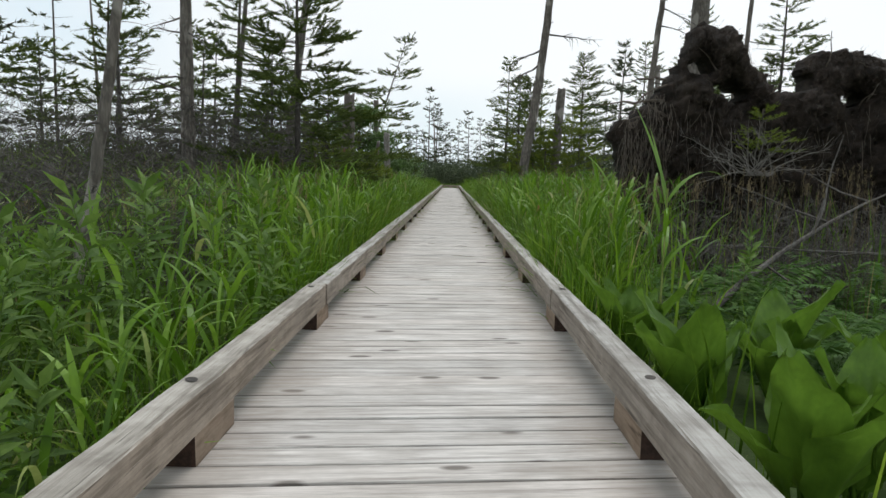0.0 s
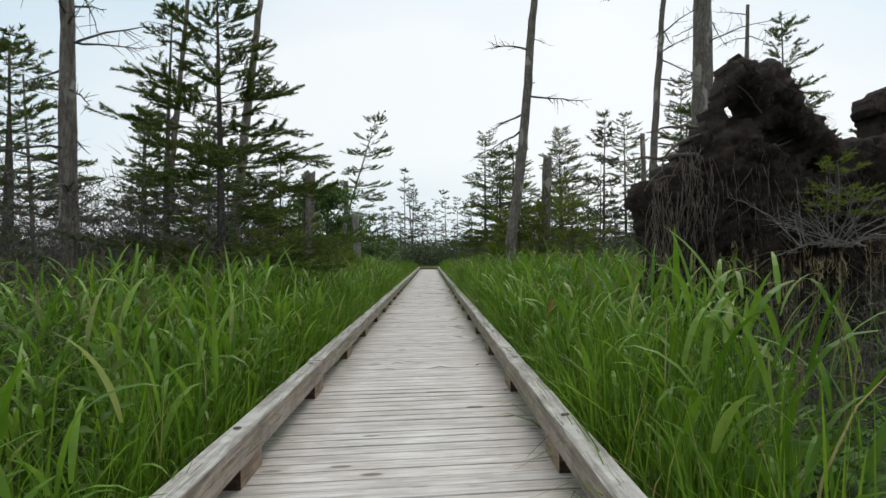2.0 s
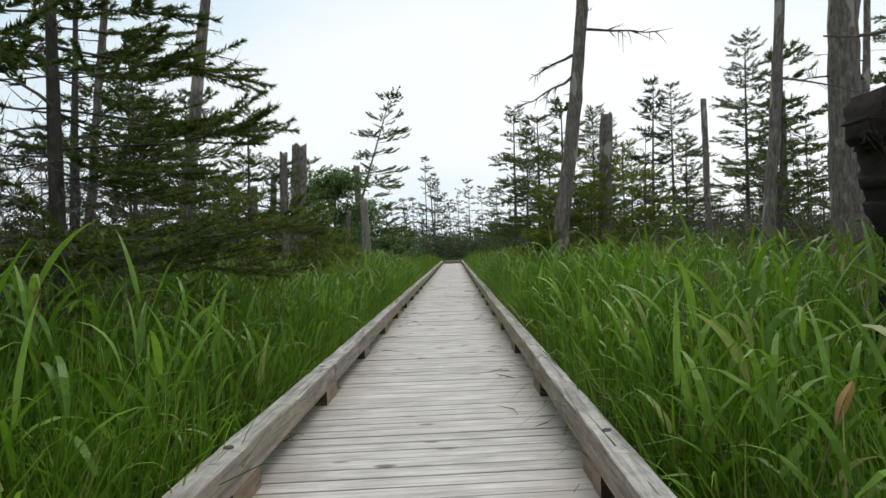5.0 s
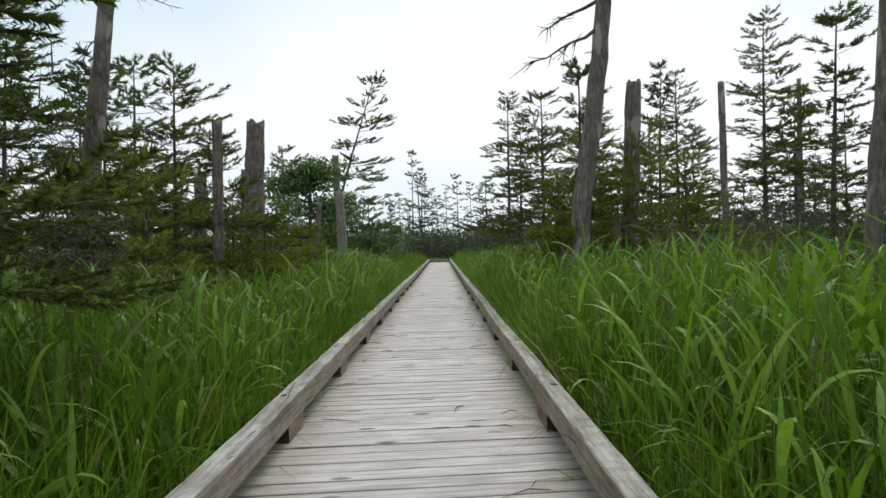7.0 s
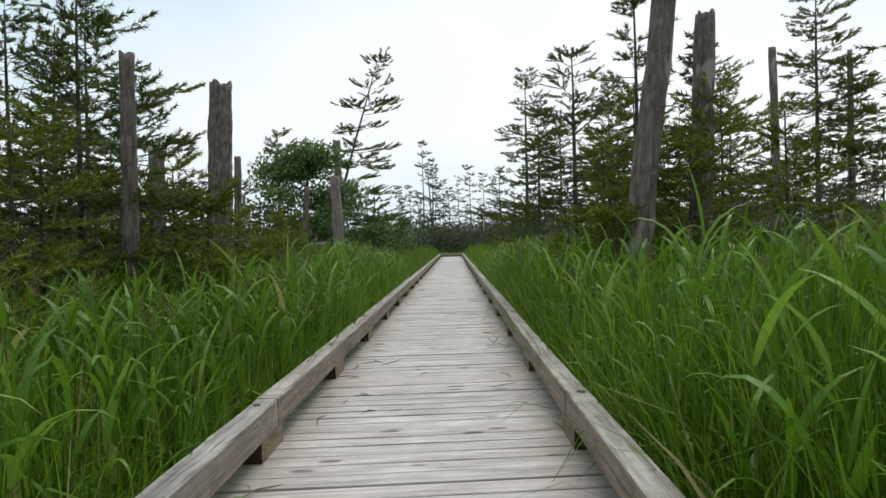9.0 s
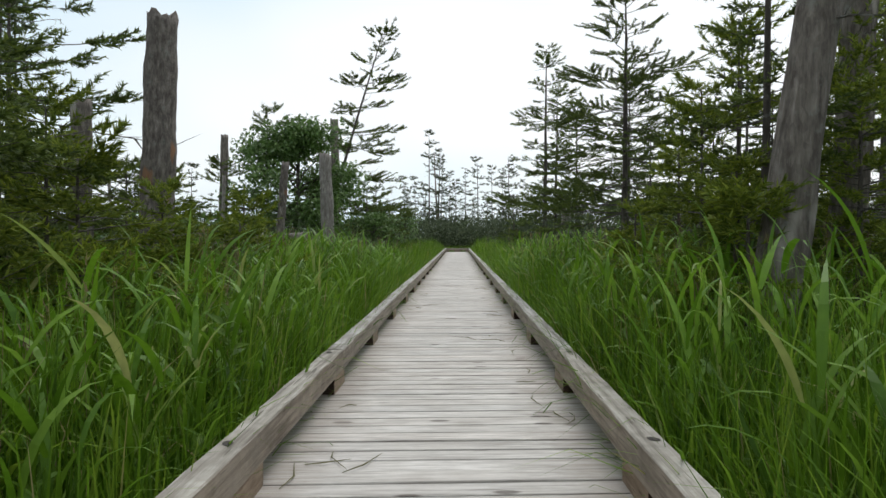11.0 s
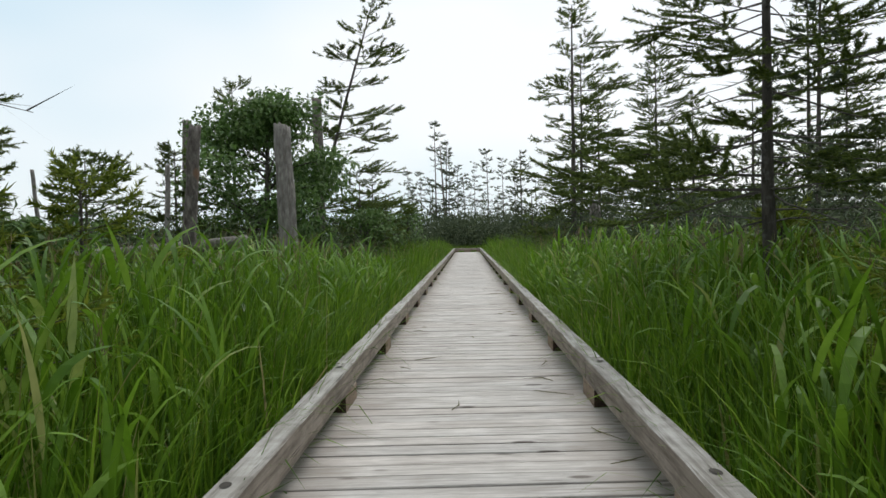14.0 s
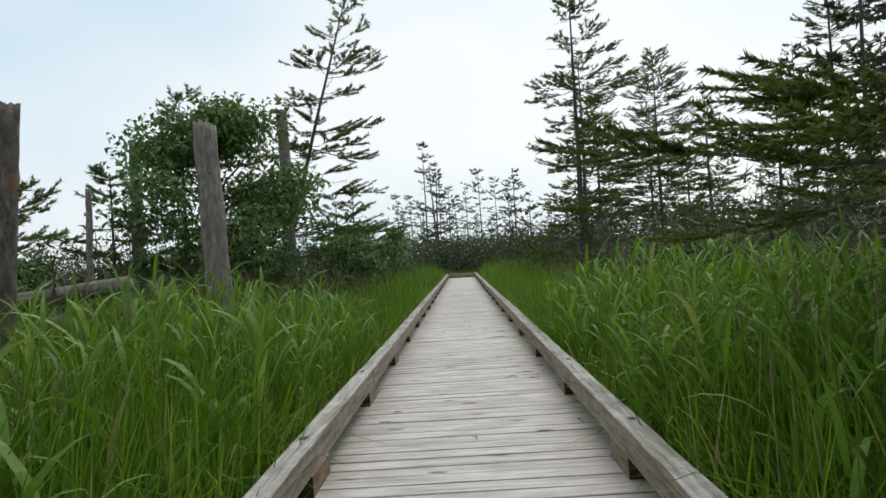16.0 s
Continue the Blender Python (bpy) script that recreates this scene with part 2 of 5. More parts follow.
M_GROUND = k.colour(c, 0.95)


# ---- mesh helpers ----
rng = np.random.default_rng(11)
GROUND_Z = -0.38


def mesh_of(name, co, tri, material, smooth=False):
    co = np.asarray(co, dtype=np.float32).reshape(-1, 3)
    tri = np.asarray(tri, dtype=np.int32).reshape(-1, 3)
    me = bpy.data.meshes.new(name)
    me.vertices.add(len(co))
    me.vertices.foreach_set("co", co.ravel())
    me.loops.add(tri.size)
    me.loops.foreach_set("vertex_index", tri.ravel())
    me.polygons.add(len(tri))
    me.polygons.foreach_set("loop_start", np.arange(0, tri.size, 3, dtype=np.int32))
    me.polygons.foreach_set("use_smooth", np.full(len(tri), smooth, dtype=bool))
    me.materials.append(material)
    me.update(calc_edges=True)
    return me


class Geo:
    """Collects triangles."""

    def __init__(self):
        self.co, self.tri, self.n = [], [], 0

    def add(self, co, tri):
        co = np.asarray(co, dtype=np.float32).reshape(-1, 3)
        self.co.append(co)
        self.tri.append(np.asarray(tri, dtype=np.int32).reshape(-1, 3) + self.n)
        self.n += len(co)

    def tube(self, pts, radii, sides=6, rough=0.0, caps=True, r=rng):
        pts = np.asarray(pts, dtype=float)
        m = len(pts)
        d = np.gradient(pts, axis=0)
        d /= np.linalg.norm(d, axis=1)[:, None] + 1e-9
        ref = np.array([0, 0, 1.0]) if abs(d[0][2]) < 0.8 else np.array([1.0, 0, 0])
        a = np.cross(d, ref)
        a /= np.linalg.norm(a, axis=1)[:, None] + 1e-9
        b = np.cross(d, a)
        th = np.linspace(0, 2 * np.pi, sides, endpoint=False)
        rad = np.asarray(radii, dtype=float)[:, None] * (1 + rough * r.normal(size=(m, sides)))
        ring = pts[:, None] + rad[..., None] * (np.cos(th)[None, :, None] * a[:, None] + np.sin(th)[None, :, None] * b[:, None])
        i = np.arange(m - 1)[:, None] * sides
        j = np.arange(sides)[None]
        q0, q1 = i + j, i + (j + 1) % sides
        q2, q3 = q1 + sides, q0 + sides
        tri = np.concatenate([np.stack([q0, q1, q2], -1).reshape(-1, 3), np.stack([q0, q2, q3], -1).reshape(-1, 3)])
        co = ring.reshape(-1, 3)
        if caps:
            co = np.concatenate([co, pts[-1:] + d[-1:] * radii[-1] * 0.2])
            top = (m - 1) * sides
            cap = np.stack([top + np.arange(sides), top + (np.arange(sides) + 1) % sides, np.full(sides, m * sides)], -1)
            tri = np.concatenate([tri, cap])
        self.add(co, tri)

    def spikes(self, base, way, length, width, r=rng):
        """Thin leaves or needles: one slim triangle each."""
        base, way = np.asarray(base, float), np.asarray(way, float)
        n = len(base)
        if not n:
            return
        way = way / (np.linalg.norm(way, axis=1)[:, None] + 1e-9)
        side = np.cross(way, r.normal(size=(n, 3)))
        side /= np.linalg.norm(side, axis=1)[:, None] + 1e-9
        length = np.broadcast_to(length, (n,))[:, None]
        width = np.broadcast_to(width, (n,))[:, None]
        co = np.stack([base - side * width / 2, base + side * width / 2, base + way * length], 1)
        self.add(co, np.arange(3 * n).reshape(-1, 3))

    def leaves(self, base, way, length, width, r=rng, fold=0.15):
        """Pointed leaves: four triangles each, folded along the rib."""
        base, way = np.asarray(base, float), np.asarray(way, float)
        n = len(base)
        way = way / (np.linalg.norm(way, axis=1)[:, None] + 1e-9)
        up = np.array([0, 0, 1.0]) + 0.5 * r.normal(size=(n, 3))
        side = np.cross(way, up)
        side /= np.linalg.norm(side, axis=1)[:, None] + 1e-9
        nor = np.cross(side, way)
        length = np.broadcast_to(length, (n,))[:, None]
        width = np.broadcast_to(width, (n,))[:, None]
        mid = base + way * length * 0.45 + nor * width * fold
        tip = base + way * length - nor * length * 0.12
        co = np.stack([base, mid - side * width / 2 + nor * width * fold, mid, mid + side * width / 2 + nor * width * fold, tip], 1)
        f = np.array([[0, 2, 1], [0, 3, 2], [1, 2, 4], [2, 3, 4]])
        self.add(co, (np.arange(n)[:, None, None] * 5 + f[None]))

    def obj(self, name, material, smooth=False):
        return new(name, mesh_of(name, np.concatenate(self.co), np.concatenate(self.tri), material, smooth))


def part(name, geo, material, parent, label="", smooth=False):
    ob = geo.obj(name, material, smooth)
    ob.parent = parent
    return tagged(ob, label)


def piece(name, me, parent, m):
    ob = new(name, me)
    ob.parent = parent
    ob.matrix_basis = m
    return ob


def box_geo(sx, sy, sz, bevel, along="x", cuts=1, wobble=0.0, r=rng):
    """A bar with bevelled long edges. Origin at the middle of its underside."""
    if along == "x":
        length, wid = sx, sy
    else:
        length, wid = sy, sx
    b = bevel
    prof = np.array([(-wid / 2, 0), (wid / 2, 0), (wid / 2, sz - b), (wid / 2 - b, sz), (-wid / 2 + b, sz), (-wid / 2, sz - b)])
    s = np.linspace(-length / 2, length / 2, cuts + 1)
    rings = np.zeros((cuts + 1, 6, 3))
    rings[:, :, 0] = s[:, None]
    rings[:, :, 1] = prof[None, :, 0]
    rings[:, :, 2] = prof[None, :, 1]
    if wobble:
        rings[:, 2:, 1:] += r.normal(size=(cuts + 1, 4, 2)) * wobble
    if along == "y":
        rings = np.stack([-rings[..., 1], rings[..., 0], rings[..., 2]], -1)
    i = np.arange(cuts)[:, None] * 6
    j = np.arange(6)[None]
    q0, q1 = i + j, i + (j + 1) % 6
    q2, q3 = q1 + 6, q0 + 6
    tri = np.concatenate([np.stack([q0, q2, q1], -1).reshape(-1, 3), np.stack([q0, q3, q2], -1).reshape(-1, 3)])
    e = cuts * 6
    fan = np.array([[0, 1, 2], [0, 2, 3], [0, 3, 4], [0, 4, 5]])
    tri = np.concatenate([tri, fan, fan[:, ::-1] + e])
    g = Geo()
    g.add(rings.reshape(-1, 3), tri)
    return g


# ---- ground ----
ax = np.concatenate([-np.geomspace(1500, 14, 14), np.linspace(-12, 12, 97), np.geomspace(14, 1500, 14)])
ay = np.concatenate([-np.geomspace(1500, 8, 12), np.linspace(-6, 72, 261), np.geomspace(76, 1500, 14)])
gx, gy = np.meshgrid(ax, ay)
gz = np.array([noise.noise(Vector((px * 0.35, py * 0.35, 3.1))) * 0.07 + noise.noise(Vector((px * 1.7, py * 1.7, 0.4))) * 0.04 for px, py in zip(gx.ravel(), gy.ravel())])
gz = gz * np.clip(1.5 - np.abs(gx.ravel()) / 60, 0, 1) + GROUND_Z
g = Geo()
nx, ny = len(ax), len(ay)
ii = (np.arange(ny - 1)[:, None] * nx + np.arange(nx - 1)[None]).ravel()
g.add(np.stack([gx.ravel(), gy.ravel(), gz], 1), np.concatenate([np.stack([ii, ii + 1, ii + nx + 1], 1), np.stack([ii, ii + nx + 1, ii + nx], 1)]))
tagged(g.obj("ground", M_GROUND, True), "dark wet marsh ground under tall green grass", "ground", kind="structure")

# ---- boardwalk ----
HALF = 0.80          # from the middle to a kerb's inner face
KERB_W, KERB_H, BLOCK_H = 0.122, 0.15, 0.115
PITCH, PLANK_W = 0.148, 0.1335
DECK_START, DECK_END = -5.0, 63.0


def askew(y):
    """How far the boards run off square, as a slope."""
    return float(np.interp(y, [0, 10, 23, 28], [0.118, 0.09, 0.05, 0.005]))


BLOCK_Y = [2.08 + 2.045 * i for i in range(-3, 30)]

g = Geo()
for jx in (-0.72, 0.0, 0.72):
    b = box_geo(0.10, DECK_END - DECK_START, 0.14, 0.006, "y")
    g.add(np.concatenate(b.co) + np.array([jx, (DECK_START + DECK_END) / 2, -0.185]), np.concatenate(b.tri))
for py in np.arange(DECK_START + 1, DECK_END, 2.045):
    for px in (-0.62, 0.62):
        g.tube([(px, py, GROUND_Z - 0.2), (px, py, -0.18)], [0.06, 0.06], 8)
boardwalk = tagged(g.obj("boardwalk", M_BLOCK), "long straight weathered timber boardwalk with low kerbs", "boardwalk", kind="structure")

# kerb beams, spacer blocks and bolts
seg = 2.045 * 2
block_mesh = [mesh_of("spacer_block", np.concatenate(b.co), np.concatenate(b.tri), M_BLOCK) for b in (box_geo(0.112, 0.40, BLOCK_H - 0.002, 0.004, "y", 2, 0.001) for _ in range(3))]
for me in block_mesh:
    me.materials.append(M_ENDGRAIN)
    for p in me.polygons[-8:]:
        p.material_index = 1
g = Geo()
th = np.linspace(0, 2 * np.pi, 12, endpoint=False)
g.add(np.concatenate([np.stack([0.022 * np.cos(th), 0.032 * np.sin(th), np.full(12, 0.002)], 1), [[0, 0, 0.0025]]]), [(i, (i + 1) % 12, 12) for i in range(12)])
bolt_mesh = mesh_of("bolt_recess", np.concatenate(g.co), np.concatenate(g.tri), M_BOLT)
for side in (-1, 1):
    y0 = DECK_START
    beams = []
    cut = BLOCK_Y[0] + 0.30 + (0.05 if side > 0 else 0.0)
    ends = [DECK_START] + [y for y in np.arange(cut, DECK_END - 1, seg) if y > DECK_START + 0.3] + [DECK_END]
    for a, b_ in zip(ends[:-1], ends[1:]):
        ln = b_ - a - 0.006
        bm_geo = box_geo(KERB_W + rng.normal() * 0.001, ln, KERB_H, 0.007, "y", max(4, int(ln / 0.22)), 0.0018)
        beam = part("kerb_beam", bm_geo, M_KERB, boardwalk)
        beam.location = (side * (HALF + KERB_W / 2) + rng.normal() * 0.003, (a + b_) / 2, BLOCK_H + rng.normal() * 0.002)
        beam.rotation_euler = (0, 0, rng.normal() * 0.0008)
        beams.append((a, b_, beam))
    for y in BLOCK_Y:
        if not DECK_START < y < DECK_END - 0.5:
            continue
        ob = piece("spacer_block", block_mesh[int(rng.integers(3))], boardwalk, pose(side * (HALF + 0.059), y + 0.20 + (1.6 * askew(y) if side > 0 else 0), 0.001))
        for a, b_, beam in beams:
            yb = y + 0.16 + (1.6 * askew(y) if side > 0 else 0.0)
            if a < yb < b_:
                o = piece("bolt_recess", bolt_mesh, beam, pose(0.012 * side, yb - (a + b_) / 2, KERB_H + 0.0015, 0, 0, rng.uniform(-40, 40)))
g = box_geo(2 * HALF + 2 * KERB_W, KERB_W, KERB_H, 0.01, "x", 10, 0.0015)
ob = part("kerb_beam", g, M_KERB, boardwalk)
ob.location = (0, DECK_END + KERB_W / 2 + 0.01, BLOCK_H)
for px in (-0.8, 0.0, 0.8):
    piece("spacer_block", block_mesh[0], boardwalk, pose(px, DECK_END + 0.08, 0.001, 0, 0, 90))


# ---- trees ----
def curve_pts(p0, way, length, sag, steps, wob, r):
    """A limb's centre line: starts along way, bends by sag (up: positive) towards its end."""
    way = np.asarray(way, float)
    way = way / np.linalg.norm(way)
    t = np.linspace(0, 1, steps)
    pts = np.asarray(p0, float)[None] + way[None] * (t * length)[:, None]
    pts[:, 2] += sag * length * t ** 2
    j = r.normal(size=(steps, 3)) * wob * length
    j[0] = 0
    return pts + np.cumsum(j, 0) * 0.5


def trunk_line(height, lean, r, steps=9, wob=0.006):
    t = np.linspace(0, 1, steps)
    p = np.zeros((steps, 3))
    p[:, 2] = t * height
    p[:, 0] = lean[0] * t + np.cumsum(r.normal(size=steps)) * wob * height * 0.25
    p[:, 1] = lean[1] * t
    p[0] = 0
    return p


def at_height(line, h):
    return np.array([np.interp(h, line[:, 2], line[:, i]) for i in range(3)])


def bare_branch(limbs, p0, way, length, r, rad, sag=-0.15, twigs=6, sides=4):
    pts = curve_pts(p0, way, length, sag, 6, 0.035, r)
    limbs.tube(pts, np.linspace(rad, rad * 0.2, 6), sides, r=r, caps=False)
    for _ in range(twigs):
        s = r.uniform(0.3, 1.0)
        b = np.array([np.interp(s, np.linspace(0, 1, 6), pts[:, i]) for i in range(3)])
        w = np.asarray(way, float) + r.normal(size=3) * 0.8
        limbs.tube(curve_pts(b, w, length * r.uniform(0.12, 0.32), r.uniform(-0.3, 0.2), 3, 0.05, r), np.linspace(rad * 0.35, rad * 0.1, 3), 3, r=r, caps=False)


def conifer(seed, height, crown_base, reach, whorls, per, needle, radius, lean=(0, 0), bare=0.25, wind=0.3, wind_az=0.4,
            name="spruce_tree", foliage=None, twig_step=0.12, sides=8, dead_low=8, thin=0.25, hollow=0.25):
    """A spruce: trunk, limbs in whorls, flat sprays of needles on side twigs. needle: count per metre of twig, length, width."""
    r = np.random.default_rng(seed)
    root = new(name)
    line = trunk_line(height, lean, r)
    trunk, limbs, crown = Geo(), Geo(), Geo()
    trunk.tube(line, radius * (1 - 0.93 * np.linspace(0, 1, 9)) + 0.006, sides, 0.05, r=r)
    per_m, ln, wd = needle
    for k_w in range(whorls):
        f = (k_w + r.uniform(-0.45, 0.45)) / (whorls - 1)
        f = min(max(f, 0.0), 0.985)
        h = crown_base + (height - crown_base) * f
        shape = reach * (1 - f) ** 0.72 * (0.75 + 0.25 * math.sin(k_w * 2.3 + seed)) + 0.10 * reach
        a0 = r.uniform(0, 6.28)
        for b_i in range(per):
            if r.random() < thin:
                continue
            az = a0 + b_i * 6.28 / per + r.uniform(-0.4, 0.4)
            ln_b = shape * r.uniform(0.4, 1.25) * (1 + wind * math.cos(az - wind_az))
            ln_b = min(ln_b, 1.12 * reach)
            if ln_b < 0.05:
                continue
            el = -0.16 + 0.55 * f ** 2 + r.uniform(-0.16, 0.14)
            way = np.array([math.cos(az) * math.cos(el), math.sin(az) * math.cos(el), math.sin(el)])
            is_bare = r.random() < bare * (1 - 0.6 * f)
            sag = r.uniform(0.0, 0.14) if not is_bare else r.uniform(-0.25, 0.05)
            pts = curve_pts(at_height(line, h + r.uniform(-0.4, 0.4) * (height - crown_base) / whorls), way, ln_b, sag, 5, 0.03, r)
            rad = 0.004 + 0.0065 * ln_b
            limbs.tube(pts, np.linspace(rad, rad * 0.25, 5), 3, r=r, caps=False)
            if is_bare:
                for _ in range(int(2 + ln_b * 3)):
                    s = r.uniform(0.25, 1)
                    b = np.array([np.interp(s, np.linspace(0, 1, 5), pts[:, i]) for i in range(3)])
                    w = way + r.normal(size=3) * 0.7
                    limbs.spikes(b[None], w[None], ln_b * r.uniform(0.12, 0.35), rad * 1.2, r)
                continue
            n_tw = max(4, int(ln_b / twig_step))
            ss = np.sort(np.append(r.uniform(hollow, 1.0, n_tw - 1), 1.0))
            bb = np.stack([np.interp(ss, np.linspace(0, 1, 5), pts[:, i]) for i in range(3)], 1)
            d_end = pts[-1] - pts[-2]
            d_end = d_end / np.linalg.norm(d_end)
            side = np.array([-math.sin(az), math.cos(az), 0.0])
            for q in range(n_tw):
                sg = 1 if r.random() < 0.5 else -1
                tl = (0.10 + 0.42 * ln_b * (1 - 0.8 * ss[q]) + 0.06 * reach) * r.uniform(0.4, 1.3)
                if q == n_tw - 1:
                    tw = d_end + np.array([0, 0, 0.2])
                else:
                    tw = d_end * 0.8 + side * sg * r.uniform(0.25, 1.2) + np.array([0, 0, r.uniform(-0.15, 0.35)])
                tw = tw / np.linalg.norm(tw)
                m = max(4, int(per_m * tl))
                u = r.random(m) ** 0.8
                base = bb[q][None] + tw[None] * (u * tl)[:, None] + np.array([0, 0, 0.06])[None] * (u ** 2 * tl)[:, None]
                out = r.normal(size=(m, 3)) * np.array([1, 1, 0.32])
                out -= tw[None] * (out @ tw)[:, None]
                out /= np.linalg.norm(out, axis=1)[:, None] + 1e-6
                crown.spikes(base, tw[None] * r.uniform(0.5, 1.1, (m, 1)) + out * 0.8 + np.array([0, 0, 0.05]), ln * r.uniform(0.6, 1.25, m), wd, r)
    for _ in range(dead_low):
        h = r.uniform(0.2, 1.0) * crown_base + 0.1
        az, el = r.uniform(0, 6.28), r.uniform(-0.5, 0.15)
        bare_branch(limbs, at_height(line, h), (math.cos(az), math.sin(az), el), reach * r.uniform(0.25, 0.75), r, 0.005 + 0.004 * reach, r.uniform(-0.3, 0.0), 6, 3)
    part("trunk", trunk, M_BARK_LIVE, root, smooth=True)
    if limbs.n:
        tagged(part("twig_mass", limbs, M_TWIG, root), kind="stuff")
    part("crown", crown, foliage or M_NEEDLE, root)
    return root


def snag(seed, height, radius, lean=(0, 0), branches=10, reach=1.0, low=0.3, taper=0.5, material=None, name="dead_tree", sag=-0.2, split=True):
    """A standing dead trunk with a broken top and bare limbs."""
    r = np.random.default_rng(seed)
    root = new(name)
    rows = 34 if split else 8
    line = trunk_line(height, lean, r, rows, 0.004)
    trunk = Geo()
    t = np.linspace(0, 1, rows)
    rad = radius * (1 - (1 - taper) * t) * (1 + 0.25 * np.exp(-t * 14)) * (1 + 0.03 * np.sin(t * 23 + seed))
    sides = 18 if split else 7
    trunk.tube(line, rad, sides, 0.03, r=r)
    co = trunk.co[0]
    rim = co[-sides - 1:-1]
    rim[:, 2] += r.uniform(-0.35, 0.35, sides) * radius * taper
    co[-1, 2] -= radius * taper * 0.5
    part("trunk", trunk, material or M_BARK_GREY, root, smooth=True)
    limbs = Geo()
    for _ in range(branches):
        h = height * r.uniform(low, 0.97)
        az, el = r.uniform(0, 6.28), r.uniform(-0.35, 0.35)
        bare_branch(limbs, at_height(line, h), (math.cos(az), math.sin(az), el), reach * r.uniform(0.3, 1.0), r, 0.006 + 0.009 * reach, sag * r.uniform(0.2, 1.4), 9 if split else 3, 5 if split else 3)
        if split:
            part("branch", limbs, M_TWIG, root)
            limbs = Geo()
    if limbs.n:
        tagged(part("twig_mass", limbs, M_TWIG, root), kind="stuff")
    return root


def place(ob, x, y, rot=0.0, scale=1.0, z=None):
    ob.location = (x, y, GROUND_Z - 0.05 if z is None else z)
    ob.rotation_euler = (0, 0, radians(rot))
    ob.scale = (scale, scale, scale)
    return ob


FAR = (36, 0.20, 0.070)

# spruces close to the walk
t_ = place(conifer(3, 5.4, 1.3, 1.95, 16, 7, (330, 0.058, 0.0145), 0.085, bare=0.14, wind=0.10, wind_az=0.0, thin=0.10, twig_step=0.075, dead_low=18, hollow=0.32), -2.92, 12.5)
tagged(t_, "green layered spruce with bare lower branches beside the boardwalk", "tree", "spruces")
t_ = place(conifer(8, 7.2, 1.2, 1.75, 19, 6, (170, 0.09, 0.024), 0.10, lean=(0.3, 0), bare=0.35, dead_low=16, hollow=0.4), -5.85, 17.6)
tagged(t_, "tall thin spruce with sparse green branches and dead twigs", "tree", "spruces")
t_ = place(conifer(12, 5.8, 1.2, 1.65, 16, 6, (170, 0.09, 0.024), 0.09, bare=0.35, dead_low=14, hollow=0.4), -8.0, 15.6)
tagged(t_, "ragged spruce with drooping lower twigs", "tree", "spruces")
t_ = place(conifer(77, 5.3, 2.0, 1.75, 13, 7, (360, 0.045, 0.0125), 0.075, bare=0.2, wind=0.12, wind_az=3.1, thin=0.08, twig_step=0.065, dead_low=9, hollow=0.34), 2.70, 26.35)
tagged(t_, "open spruce with long flat branches reaching towards the boardwalk", "tree", "spruces")
for seed, x, y, h in ((41, 2.26, 21.9, 2.60), (42, 2.89, 22.6, 3.43), (43, 3.52, 21.7, 3.12), (44, 4.20, 22.8, 3.64), (46, 1.94, 22.9, 1.56), (47, 2.62, 23.5, 2.29), (48, 3.04, 20.9, 2.39), (49, 4.09, 20.7, 2.70), (40, 2.15, 20.9, 1.77)):
    t_ = place(conifer(seed, h + 0.25, 0.12, 0.56 * h ** 0.8, 13, 7, (170, 0.066, 0.0155), 0.03, bare=0.04, thin=0.10, twig_step=0.085, dead_low=0, foliage=M_NEEDLE_YOUNG, name="young_spruce"), x, y)
    tagged(t_, "bushy yellow-green young spruce among the grass", "tree", "young spruces")
for seed, x, y, h, reach in ((33, -3.78, 20.0, 4.26, 1.45), (34, -3.15, 19.9, 3.33, 1.1), (35, -5.67, 21.6, 4.78, 1.6), (29, -4.83, 17.6, 4.78, 1.5), (36, 2.55, 21.3, 4.6, 1.05), (37, -7.25, 23.2, 3.54, 1.0)):
    t_ = place(conifer(seed, h, 0.5, reach, int(h * 3.4), 7, (185, 0.070, 0.0165), 0.05, bare=0.15, thin=0.15, twig_step=0.10, dead_low=10), x, y)
    tagged(t_, "green layered spruce close to dead trunks", "tree", "spruces")
for seed, x, y, h in ((51, -2.89, 17.0, 1.66), (52, -3.57, 18.6, 2.60), (53, -4.41, 20.3, 3.02), (54, -2.62, 20.5, 2.08), (50, -3.36, 21.3, 2.60), (45, -2.73, 19.6, 1.56), (55, -4.94, 22.8, 3.02), (38, -4.83, 25.4, 2.60), (39, -2.94, 22.5, 1.98), (32, -5.88, 23.6, 2.50), (30, -3.15, 25.6, 2.08), (56, -5.78, 24.9, 2.39), (57, -4.73, 14.9, 1.98), (58, -3.89, 13.9, 1.56), (59, -6.30, 12.9, 1.87), (60, 3.04, 26.8, 1.66), (61, 3.89, 28.6, 1.66), (62, 3.57, 23.6, 1.98), (66, -2.62, 22.0, 1.35), (67, -2.42, 23.3, 1.66), (68, 1.99, 20.4, 1.77), (63, -6.93, 25.9, 2.70), (65, -6.09, 28.5, 1.66)):
    t_ = place(conifer(seed, h, 0.1, 0.62 * h ** 0.8, 11, 7, (165, 0.072, 0.017), 0.028, bare=0.08, thin=0.12, twig_step=0.095, dead_low=2, foliage=M_NEEDLE_YOUNG if x > -4.7 else M_NEEDLE, name="young_spruce"), x, y)
    tagged(t_, "low spreading young spruce among the grass", "tree", "young spruces")

